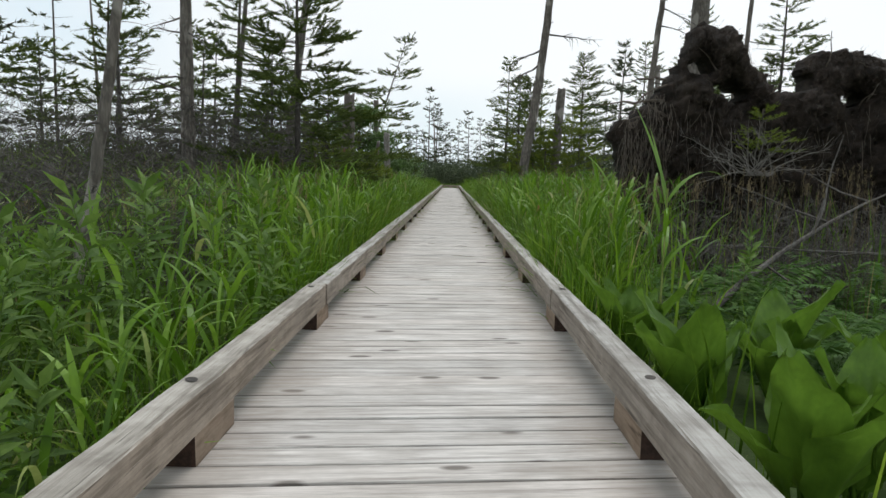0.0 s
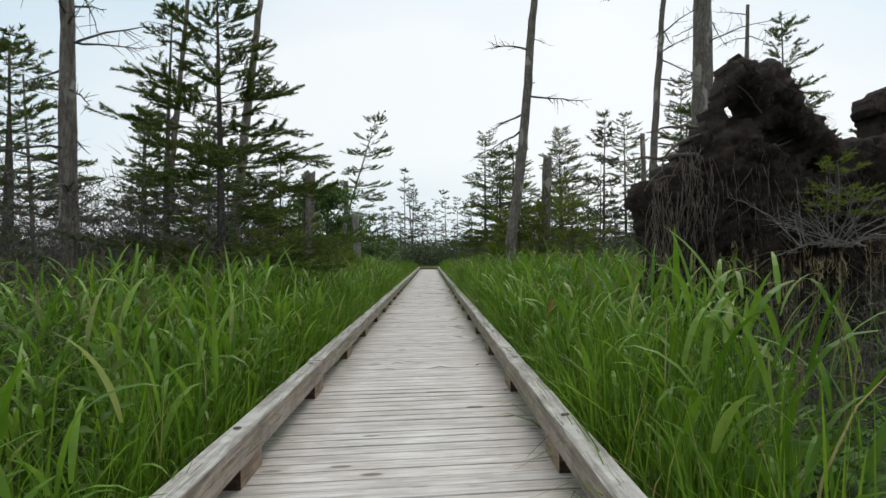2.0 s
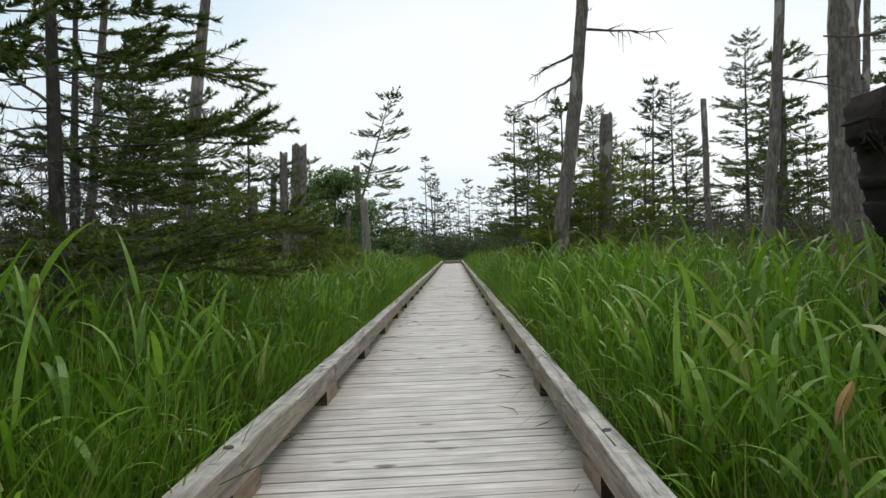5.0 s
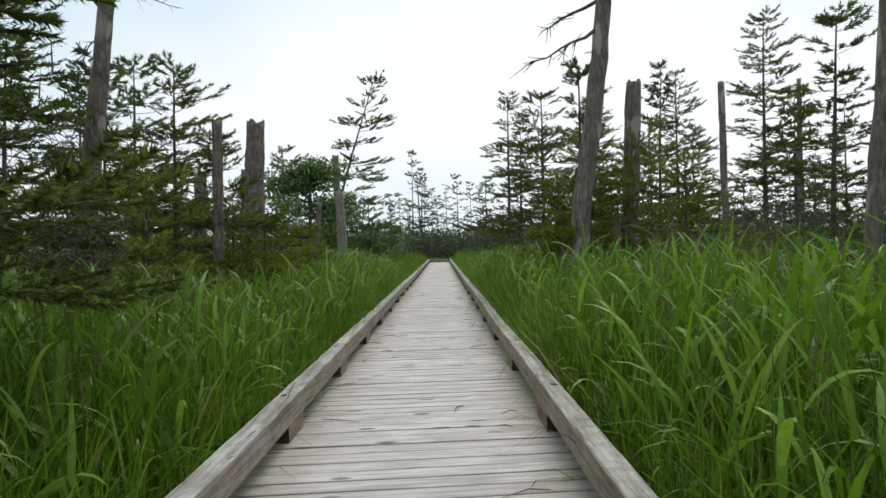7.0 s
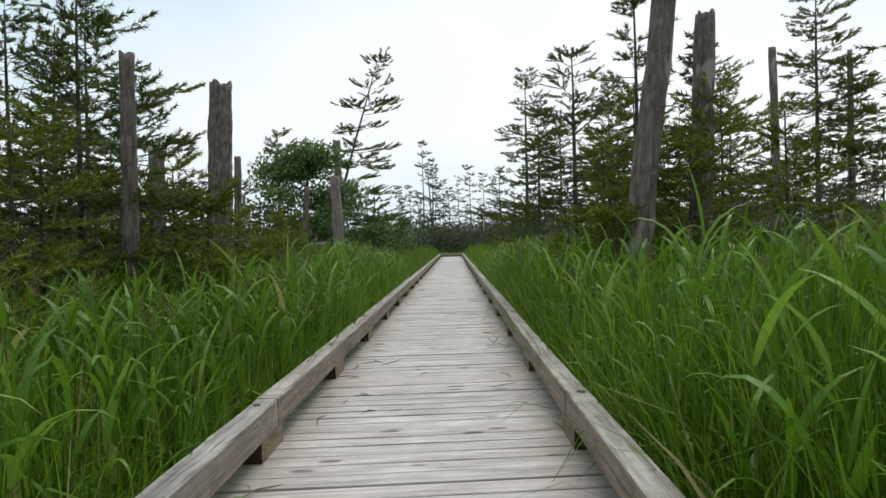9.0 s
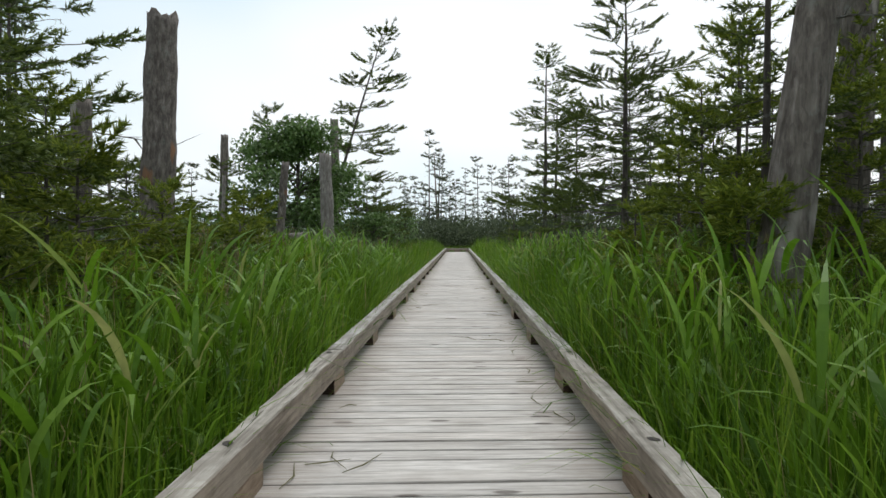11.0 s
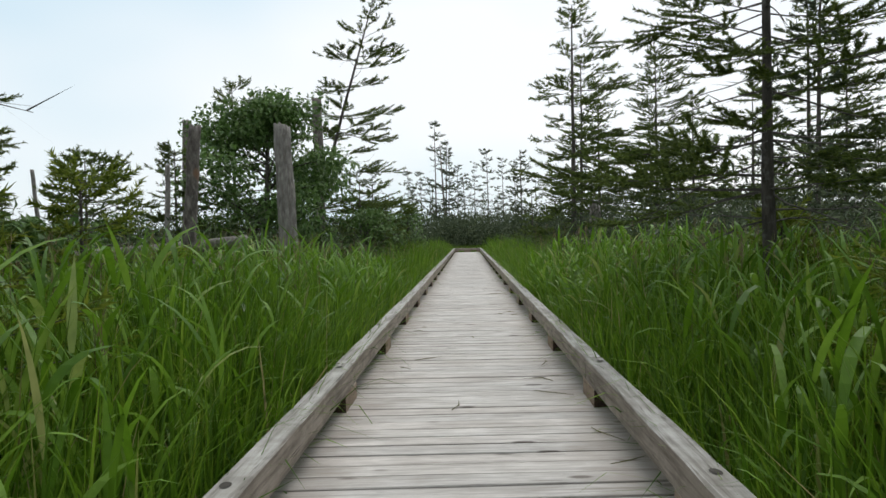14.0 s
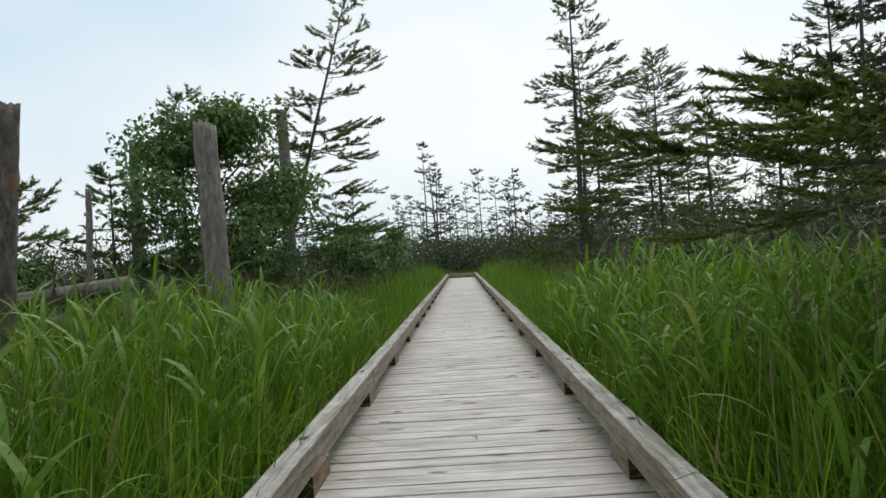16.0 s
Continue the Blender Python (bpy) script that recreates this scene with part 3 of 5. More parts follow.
# spruces in the middle distance
for seed, x, y, h, reach, ln_, lab in (
        (70, 3.45, 41.4, 8.85, 1.7, (0.05, 0), "tall open spruce with ragged layered branches"),
        (71, 4.75, 47.5, 8.7, 1.5, (0.1, 0), "slender layered spruce in the marsh"),
        (73, 12.1, 62.0, 13.2, 3.0, (0.1, 0), "pale feathery spruce in the marsh"),
        (74, 13.3, 46.0, 11.0, 1.9, (0, 0), "tall spruce standing in the marsh"),
        (75, 13.5, 36.8, 10.8, 2.2, (0, 0), "tall spruce standing in the marsh"),
        (76, 15.6, 38.4, 8.0, 1.9, (0, 0), "tall spruce standing in the marsh"),
        (78, 8.1, 60.0, 10.4, 2.2, (0, 0), "tall distant spruce above the scrub"),
        (79, 13.4, 68.0, 11.0, 2.4, (0, 0), "tall distant spruce above the scrub"),
        (81, -7.7, 27.0, 6.5, 1.9, (0, 0), "bushy-topped spruce with bare lower limbs"),
        (67, -9.2, 17.2, 6.4, 1.5, (0.2, 0), "thin spruce with short branches"),
        (68, -13.0, 20.5, 5.2, 1.5, (0, 0), "thin spruce with short branches"),
        (69, -10.8, 14.5, 5.4, 1.5, (0, 0), "thin spruce with short branches"),
        (82, -9.6, 24.6, 6.5, 1.4, (0.3, 0), "thin spruce with short branches"),
        (83, -15.1, 37.9, 9.8, 1.9, (0, 0), "tall dark spruce above the scrub"),
        (84, -6.9, 39.6, 6.1, 2.0, (0, 0), "dark spruce behind a leafy tree"),
        (85, -10.4, 33.5, 3.4, 1.4, (0, 0), "short dark spruce above the scrub"),
        (93, -9.6, 36.4, 3.7, 1.6, (0, 0), "short dark spruce above the scrub"),
        (94, -8.3, 38.6, 4.2, 1.7, (0, 0), "short dark spruce above the scrub"),
        (95, -11.6, 39.0, 4.1, 1.7, (0, 0), "short dark spruce above the scrub"),
        (96, -3.9, 44.0, 3.7, 1.6, (0, 0), "short bushy spruce among the grass"),
        (86, 10.3, 44.0, 6.6, 1.3, (0, 0), "open spruce in the marsh"),
        (87, 9.2, 47.0, 7.0, 1.3, (0, 0), "open spruce in the marsh"),
        (91, 7.2, 43.5, 4.2, 1.1, (0, 0), "open spruce in the marsh"),
        (92, 13.0, 43.0, 7.4, 1.5, (0.1, 0), "open spruce in the marsh"),
        (88, 8.6, 24.3, 6.4, 1.5, (0.2, 0), "open spruce in the marsh"),
        (99, 11.9, 24.0, 9.2, 1.8, (0, 0), "open spruce in the marsh"),
        (97, 3.0, 50.0, 3.4, 1.2, (0, 0), "short bushy spruce among the grass"),
        (89, -4.1, 48.5, 4.4, 1.8, (0, 0), "short bushy spruce among the grass")):
    t_ = place(conifer(seed, h, h * 0.16, reach * 1.3, int(h * 2.2), 7, (95, 0.115, 0.034), 0.03 + 0.008 * h, lean=ln_, bare=0.24, thin=0.16, twig_step=0.13, dead_low=10, hollow=0.3), x, y)
    tagged(t_, lab, "tree", "spruces")

# the leaning spruce
t_ = place(conifer(90, 10.5, 1.0, 3.3, 19, 6, (105, 0.12, 0.036), 0.11, lean=(3.3, -1.2), bare=0.2, thin=0.20, hollow=0.34, wind=0.12, wind_az=0.0, twig_step=0.14, dead_low=8), -6.6, 45.5)
tagged(t_, "leaning windswept spruce with branches swept to one side", "tree", "spruces")

# dead trunks and stumps
for seed, x, y, h, rad, ln_, nb, reach, tp, mat, lab in (
        (100, 2.13, 20.5, 11.5, 0.165, (1.25, 0.0), 5, 0.8, 0.45, M_BARK_GREY, "tall dead grey tree with a few bare limbs"),
        (102, 5.05, 17.9, 10.5, 0.11, (0.8, 0.0), 22, 1.7, 0.35, M_BARK_GREY, "slender dead tree with curved bare branches"),
        (103, 6.65, 18.2, 12.0, 0.28, (0.25, 0.0), 9, 1.9, 0.6, M_BARK_GREY, "thick dead grey trunk standing tall"),
        (104, -4.78, 11.9, 7.9, 0.15, (-0.15, 0.0), 26, 1.7, 0.4, M_BARK_GREY, "dead grey tree full of bare drooping branches"),
        (105, -3.1, 5.1, 4.8, 0.055, (0.75, 0.3), 8, 0.6, 0.5, M_BARK_GREY, "thin leaning dead tree in grass"),
        (106, -5.15, 19.6, 8.4, 0.17, (1.0, 0.0), 26, 1.05, 0.4, M_BARK_GREY, "dead tree with many bare limbs"),
        (107, -6.6, 19.0, 8.9, 0.10, (0.9, 0.0), 18, 1.0, 0.4, M_BARK_GREY, "thin leaning dead tree with bare limbs"),
        (108, 17.5, 41.5, 9.4, 0.20, (0.0, 0.0), 14, 1.4, 0.5, M_BARK_GREY, "dead trunk with short bare limbs"),
        (109, 9.9, 23.0, 9.4, 0.13, (0.3, 0.0), 16, 1.6, 0.4, M_BARK_GREY, "dead tree with bare limbs")):
    t_ = place(snag(seed, h, rad, ln_, nb, reach, 0.22, tp, mat), x, y)
    tagged(t_, lab, "dead tree", "dead trees")
    if seed == 100:
        r_ = np.random.default_rng(101)
        for h_, way_, ln_b, sag_ in ((5.95, (1, -0.2, -0.22), 1.6, 0.02), (5.0, (-0.8, -0.5, -0.8), 1.7, 0.15), (5.45, (-0.8, 0.3, -0.5), 1.1, 0.1), (7.2, (-0.8, -0.3, 0.2), 1.2, -0.3)):
            lb = Geo()
            bare_branch(lb, (1.25 * h_ / 11.5, 0, h_), way_, ln_b, r_, 0.032, sag_, 16, 6)
            part("branch", lb, M_TWIG, t_)
for seed, x, y, h, rad, ln_, mat, lab in (
        (120, 3.42, 21.8, 4.48, 0.165, (0.2, 0.0), M_BARK_GREY, "broken dead grey trunk with cracked bark"),
        (121, -4.02, 24.5, 4.45, 0.24, (0.2, 0.0), M_BARK_LOG, "thick broken trunk with flaking grey and rusty bark"),
        (122, -2.95, 19.37, 3.46, 0.085, (0.05, 0.0), M_BARK_GREY, "thin broken dead trunk beside spruces"),
        (123, -5.36, 25.15, 3.46, 0.17, (0.02, 0.0), M_BARK_GREY, "flat-topped broken trunk behind young spruces"),
        (124, -4.84, 41.7, 6.2, 0.19, (0.0, 0.0), M_BARK_GREY, "broken grey trunk beside a leafy tree"),
        (125, -2.96, 31.4, 3.5, 0.175, (-0.1, 0.0), M_SILVER, "split silver-grey trunk standing in the grass"),
        (126, -3.33, 27.8, 2.9, 0.085, (0.25, 0.0), M_BARK_LOG, "leaning broken trunk with peeling bark"),
        (127, -9.6, 42.3, 5.7, 0.19, (0.1, 0.0), M_BARK_GREY, "broken grey trunk in the scrub"),
        (128, 5.1, 46.3, 2.8, 0.27, (0.0, 0.0), M_BARK_GREY, "short thick stump in the grass"),
        (129, -7.2, 35.6, 3.4, 0.07, (0.1, 0.0), M_SILVER, "thin bare dead stem in the scrub"),
        (130, -12.4, 36.0, 3.3, 0.05, (-0.2, 0.0), M_SILVER, "thin bare dead stem in the scrub"),
        (131, -11.4, 37.5, 3.6, 0.06, (-0.35, 0.0), M_SILVER, "thin bare dead stem in the scrub"),
        (132, 10.6, 33.8, 7.4, 0.14, (-0.1, 0.0), M_BARK_GREY, "broken grey trunk in the scrub")):
    t_ = place(snag(seed, h, rad, ln_, 2, 0.35, 0.4, 0.8, mat, "broken_trunk"), x, y)
    tagged(t_, lab, "broken trunk", "broken trunks")


# the leafy tree
def leafy_tree(seed, height, spread, leaf, count, name="leafy_tree"):
    r = np.random.default_rng(seed)
    root = new(name)
    trunk, crown = Geo(), Geo()
    line = trunk_line(height * 0.75, (0.2, 0), r, 8)
    trunk.tube(line, np.linspace(0.12, 0.03, 8), 8, 0.05, r=r)
    for _ in range(34):
        h = height * r.uniform(0.08, 0.75)
        az, el = r.uniform(0, 6.28), r.uniform(0.1, 0.9)
        prof = math.sin(min(1.0, h / height + 0.25) * math.pi) ** 0.7
        ln_b = spread * prof * r.uniform(0.5, 1.05)
        way = np.array([math.cos(az) * math.cos(el), math.sin(az) * math.cos(el), math.sin(el)])
        pts = curve_pts(at_height(line, h), way, ln_b, -0.05, 6, 0.04, r)
        trunk.tube(pts, np.linspace(0.03, 0.006, 6), 5, r=r, caps=False)
        n = int(count / 34)
        s = r.uniform(0.45, 1.08, n)
        base = np.stack([np.interp(s, np.linspace(0, 1, 6), pts[:, i]) for i in range(3)], 1)
        base += np.clip(r.normal(size=(n, 3)), -1.5, 1.5) * np.array([0.22, 0.22, 0.15]) * spread * 0.55
        crown.leaves(base, r.normal(size=(n, 3)) + way * 0.5 - np.array([0, 0, 0.4]), leaf * r.uniform(0.6, 1.2, n), leaf * 0.55, r)
    part("trunk", trunk, M_BARK_LIVE, root)
    part("crown", crown, M_BROAD, root)
    return root


tagged(place(leafy_tree(5, 6.9, 2.75, 0.17, 13000), -5.5, 37.8), "round leafy green tree among dead trunks", "tree")
for seed, x, y, h, s in ((6, -9.45, 36.5, 2.60, 1.6), (7, -7.77, 33.0, 2.18, 1.3), (9, -3.04, 52.0, 3.74, 1.8), (10, -4.83, 55.0, 3.33, 1.8), (13, -6.30, 30.5, 1.56, 0.9), (14, -7.98, 29.6, 1.98, 1.1), (15, -4.94, 26.9, 2.29, 1.2), (16, -3.57, 42.5, 3.12, 1.6)):
    tagged(place(leafy_tree(seed, h, s, 0.17, 1800, "leafy_shrub"), x, y), "low leafy green shrub in grass", "shrub", "shrubs")

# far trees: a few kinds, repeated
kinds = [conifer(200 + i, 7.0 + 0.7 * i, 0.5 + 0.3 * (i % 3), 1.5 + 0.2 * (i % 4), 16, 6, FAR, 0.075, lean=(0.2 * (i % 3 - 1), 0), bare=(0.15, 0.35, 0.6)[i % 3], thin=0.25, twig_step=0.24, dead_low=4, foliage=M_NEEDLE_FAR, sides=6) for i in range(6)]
for kk in kinds:
    tagged(kk, "distant spruce in the marsh wood", "tree", "distant spruces")
    kk.location = (0, 0, 0)
dead_kinds = [snag(230 + i, 6.5 + i, 0.085, (0.3 * (i - 1), 0), 16, 0.9, 0.2, 0.3, split=False) for i in range(3)]
for kk in dead_kinds:
    tagged(kk, "distant bare grey dead tree", "dead tree", "distant dead trees")
r_ = np.random.default_rng(9)
spots = [(-2.1, 84, 1.5, 0, 0), (-3.0, 84, 1.30, 0, 4), (-0.8, 83, 1.05, 0, 1), (2.2, 85, 1.18, 0, 2), (3.8, 86, 1.0, 0, 3), (0.9, 90, 0.9, 0, 5), (5.4, 84, 0.9, 0, 0), (-5.2, 80, 0.75, 0, 2), (-2.0, 83.5, 1.6, 1, 0)]
for _ in range(185):
    y = r_.uniform(38, 110)
    x = r_.uniform(-60, 60)
    if abs(x) < 7.0 + 0.02 * y or (-14 < x < -3 and y < 60) or (x < 0 and r_.random() < 0.45):
        continue
    spots.append((x, y, r_.uniform(0.55, 1.05) if x > 0 or y < 36 else r_.uniform(0.3, 0.62), int(r_.random() < 0.3), int(r_.integers(6))))
for _ in range(54):
    y = r_.uniform(8, 40)
    x = r_.choice([-1, 1]) * r_.uniform(11, 34)
    if x > 0 and x < 14 and y < 24:
        continue
    spots.append((x, y, r_.uniform(0.5, 0.9), int(r_.random() < 0.35), int(r_.integers(6))))
for _ in range(16):
    spots.append((r_.uniform(-9, 9), r_.uniform(78, 112), r_.uniform(0.5, 0.95), int(r_.random() < 0.25), int(r_.integers(6))))
used = set()
for x, y, s, dead, kind_i in spots:
    src = dead_kinds[kind_i % 3] if dead else kinds[kind_i]
    if src.name in used:
        copy_thing(src, pose(x, y, GROUND_Z - 0.05, 0, 0, r_.uniform(0, 360)) @ Matrix.Scale(s, 4))
    else:
        used.add(src.name)
        place(src, x, y, r_.uniform(0, 360), s)


# scrub at the foot of the far trees
def scrub(seed, n, xs, ys, hs, spine, wid, mat, name, label):
    r = np.random.default_rng(seed)
    g = Geo()
    for _ in range(n):
        x, y = r.uniform(*xs), r.uniform(*ys)
        if abs(x) < 1.6 and y < DECK_END + 1:
            continue
        h = r.uniform(*hs)
        m = int(spine)
        off = np.clip(r.normal(size=(2, m)), -1.5, 1.5) * h * 0.45
        base = np.stack([x + off[0], y + off[1], GROUND_Z + h * r.random(m) ** 0.8], 1)
        base = base[(np.abs(base[:, 0]) > 1.9) | (base[:, 1] > DECK_END + 1)]
        m = len(base)
        if not m:
            continue
        way = r.normal(size=(m, 3)) * np.array([0.8, 0.8, 0.6]) + np.array([0, 0, 0.5])
        g.spikes(base, way, r.uniform(0.12, 0.30, m), wid, r)
    return tagged(g.obj(name, mat), label, "scrub", kind="stuff")


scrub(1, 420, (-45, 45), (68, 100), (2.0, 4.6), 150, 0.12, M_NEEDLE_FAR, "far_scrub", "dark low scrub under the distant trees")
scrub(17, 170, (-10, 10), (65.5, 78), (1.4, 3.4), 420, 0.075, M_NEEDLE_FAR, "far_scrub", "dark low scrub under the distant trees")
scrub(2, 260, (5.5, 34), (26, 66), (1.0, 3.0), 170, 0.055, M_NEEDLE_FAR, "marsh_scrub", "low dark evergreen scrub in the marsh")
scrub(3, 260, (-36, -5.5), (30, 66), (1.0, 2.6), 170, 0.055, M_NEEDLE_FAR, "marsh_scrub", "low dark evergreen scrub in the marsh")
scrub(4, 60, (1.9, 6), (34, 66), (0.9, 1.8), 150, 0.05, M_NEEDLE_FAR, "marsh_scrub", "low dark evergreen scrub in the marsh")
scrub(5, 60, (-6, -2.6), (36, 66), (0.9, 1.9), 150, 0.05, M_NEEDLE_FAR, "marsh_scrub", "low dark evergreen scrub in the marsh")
scrub(8, 84, (-11, -3.9), (9.0, 20.0), (1.5, 3.0), 460, 0.011, M_TWIG, "dead_thicket", "grey thicket of dead twigs under the trees")
scrub(12, 56, (-7, -2.2), (3.5, 11.0), (0.9, 1.6), 320, 0.009, M_TWIG, "dead_thicket", "grey thicket of dead twigs under the trees")
scrub(13, 30, (2.6, 6.5), (6.5, 10.5), (0.7, 1.3), 240, 0.009, M_TWIG, "dead_thicket", "grey thicket of dead twigs under the trees")
scrub(14, 40, (-9.5, -3.9), (10.6, 14.6), (1.5, 2.9), 560, 0.013, M_TWIG, "dead_thicket", "grey thicket of dead twigs under the trees")
scrub(9, 60, (-11, -4.2), (9, 24), (1.0, 2.2), 300, 0.024, M_NEEDLE, "marsh_scrub", "low dark evergreen scrub in the marsh")
scrub(10, 40, (5, 12), (13, 26), (1.2, 2.4), 300, 0.012, M_TWIG, "dead_thicket", "grey thicket of dead twigs under the trees")
scrub(11, 60, (7, 22), (27, 50), (1.6, 3.6), 260, 0.018, M_TWIG, "dead_thicket", "grey thicket of dead twigs under the trees")
scrub(15, 90, (3.6, 13), (29, 44), (1.2, 2.7), 260, 0.034, M_NEEDLE_FAR, "marsh_scrub", "low dark evergreen scrub in the marsh")
scrub(16, 44, (-10, -4.0), (31, 37), (0.9, 1.8), 240, 0.034, M_NEEDLE_FAR, "marsh_scrub", "low dark evergreen scrub in the marsh")
scrub(6, 120, (6, 22), (9, 26), (0.9, 2.0), 170, 0.04, M_NEEDLE, "marsh_scrub", "low dark evergreen scrub in the marsh")
scrub(7, 120, (-22, -5.5), (8, 28), (0.9, 2.0), 170, 0.04, M_NEEDLE, "marsh_scrub", "low dark evergreen scrub in the marsh")


# ---- the upturned root plate ----
def root_plate():
    r = np.random.default_rng(4)
    x0, x1, z0, z1, step = 2.5, 8.4, GROUND_Z - 0.2, 4.0, 0.055
    xs, zs = np.arange(x0, x1, step), np.arange(z0, z1, step)
    nxs, nzs = len(xs), len(zs)
    top_x = [2.5, 2.72, 3.2, 3.85, 4.05, 4.26, 4.75, 4.97, 5.12, 5.5, 5.95, 6.45, 6.8, 7.3, 8.0, 8.4]
    top_z = [0.8, 1.9, 2.35, 3.0, 3.45, 3.72, 3.70, 3.35, 2.98, 2.92, 3.05, 3.40, 3.45, 3.25, 2.6, 1.6]
    holes = [(4.68, 2.60, 0.29, 0.18), (4.20, 2.98, 0.20, 0.12), (5.73, 2.80, 0.30, 0.20), (6.75, 2.55, 0.22, 0.19), (5.15, 2.25, 0.12, 0.08)]

    def fract(x, y, z):
        return noise.fractal(Vector((x, y, z)), 0.8, 2.1, 5)

    inside = np.zeros((nzs, nxs), bool)
    front = np.zeros((nzs, nxs))
    back = np.zeros((nzs, nxs))
    for i, z in enumerate(zs):
        for j, x in enumerate(xs):
            rough = fract(x * 1.6, 0.3, z * 1.6)
            tz = np.interp(x, top_x, top_z) + 0.22 * rough + 0.07 * fract(x * 7, 5.0, z * 7)
            left = 2.72 + 0.22 * math.sin(z * 1.7) + 0.10 * fract(z * 2.5, 2.0, 1.0)
            ok = z < tz and x > left
            for hx, hz, hw, hh in holes:
                if ((x - hx) / hw) ** 2 + ((z - hz) / hh) ** 2 < 1 + 0.8 * fract(x * 6, 9.0, z * 6):
                    ok = False
            inside[i, j] = ok
            edge = min(1.0, max(0.06, (tz - z) * 1.3)) * min(1.0, max(0.1, (x - left) * 1.6))
            for hx, hz, hw, hh in holes:
                d = math.hypot((x - hx) / (hw + 0.3), (z - hz) / (hh + 0.3))
                edge *= min(1.0, max(0.15, d))
            th_ = 0.62 * edge ** 0.5
            tilt = (z - z0) * 0.10
            n1 = fract(x * 1.3, 1.0, z * 0.8) * 0.26 + fract(x * 4.6, 2.0, z * 3.0) * 0.17 + fract(x * 12, 3.0, z * 9) * 0.15
            front[i, j] = 11.55 + tilt - th_ + n1 * edge ** 0.4
            back[i, j] = 11.75 + tilt + th_ * 0.7 + fract(x * 1.3, 7.0, z * 1.3) * 0.3
    gxx, gzz = np.meshgrid(xs, zs)
    jit = r.normal(size=(2, nzs, nxs)) * 0.017
    co_f = np.stack([gxx + jit[0], front, gzz + jit[1]], -1).reshape(-1, 3)
    co_b = np.stack([gxx + jit[0], np.maximum(back, front + 0.06), gzz + jit[1]], -1).reshape(-1, 3)
    cell = inside[:-1, :-1] & inside[1:, :-1] & inside[:-1, 1:] & inside[1:, 1:]
    ci, cj = np.nonzero(cell)
    a = ci * nxs + cj
    b, c_, d = a + 1, a + nxs + 1, a + nxs
    off = nxs * nzs
    tri = [np.stack([a, b, c_], 1), np.stack([a, c_, d], 1), np.stack([a, c_, b], 1) + off, np.stack([a, d, c_], 1) + off]
    pad = np.pad(cell, 1)
    for di, dj, e0, e1 in ((-1, 0, 0, 1), (0, 1, 1, nxs + 1), (1, 0, nxs + 1, nxs), (0, -1, nxs, 0)):
        nb = ~pad[1 + di:pad.shape[0] - 1 + di, 1 + dj:pad.shape[1] - 1 + dj] & cell
        ei, ej = np.nonzero(nb)
        s = ei * nxs + ej
        tri += [np.stack([s + e0, s + e0 + off, s + e1], 1), np.stack([s + e1, s + e0 + off, s + e1 + off], 1)]
    g = Geo()
    g.add(np.concatenate([co_f, co_b]), np.concatenate(tri))
    root = new("upturned_root_plate")
    part("peat_mass", g, M_PEAT, root, smooth=True)
    # thick broken roots
    thick, fine = Geo(), Geo()
    for _ in range(34):
        x, z = r.uniform(2.9, 7.6), r.uniform(0.8, 3.1)
        if z > np.interp(x, top_x, top_z) - 0.1:
            continue
        way = np.array([r.normal() * 0.7 - 0.3, -r.uniform(0.1, 0.6), r.normal() * 0.5])
        ln_b = r.uniform(0.3, 1.0)
        pts = curve_pts((x, 11.4 + 0.1 * z, z), way, ln_b, r.uniform(-0.6, 0.3), 8, 0.06, r)
        thick.tube(pts, np.linspace(r.uniform(0.015, 0.04), 0.005, 8), 6, 0.06, r=r, caps=False)
        part("broken_root", thick, M_ROOTLET, root)
        thick = Geo()
    for zz, ln_b in ((1.9, 1.0), (2.2, 1.3), (2.55, 0.8), (1.7, 0.7)):
        pts = curve_pts((3.6, 11.6, zz + 0.2), (-1, -0.2, 0.05), ln_b * 0.9, r.uniform(-0.3, 0.3), 8, 0.05, r)
        thick.tube(pts, np.linspace(0.03, 0.006, 8), 6, 0.06, r=r, caps=False)
        part("broken_root", thick, M_ROOTLET, root)
        thick = Geo()
    # fine rootlets hanging down the face
    for _ in range(300):
        x = 2.8 + abs(r.normal()) * 0.9 if r.random() < 0.85 else r.uniform(3, 7.8)
        z = r.uniform(0.9, min(2.5, np.interp(x, top_x, top_z)))
        pts = curve_pts((x, 11.10 + 0.08 * z + r.uniform(-0.25, 0.1), z), (r.normal() * 0.25, -0.15, -1), r.uniform(0.3, 1.0), r.uniform(-0.1, 0.15), 6, 0.035, r)
        fine.tube(pts, np.linspace(0.006, 0.002, 6), 3, r=r, caps=False)
    tagged(part("rootlet_mass", fine, M_ROOTLET, root), kind="stuff")
    fuzz = Geo()
    n_f = 30000
    pick = r.integers(0, len(ci), n_f)
    src_pts = co_f[a[pick]]
    fuzz.spikes(src_pts + r.normal(size=(n_f, 3)) * 0.02, r.normal(size=(n_f, 3)) * np.array([0.7, 0.4, 0.7]) + np.array([0, -0.5, -0.7]), r.uniform(0.05, 0.22, n_f), 0.006, r)
    tagged(part("root_fibre_mass", fuzz, M_FIBRE, root), kind="stuff")
    root.scale = (1.05, 1.0, 1.05)
    root.location = (0.0, 0.0, -0.04)
    return tagged(root, "huge dark peaty root plate of a fallen tree, with hanging rootlets", "root plate")


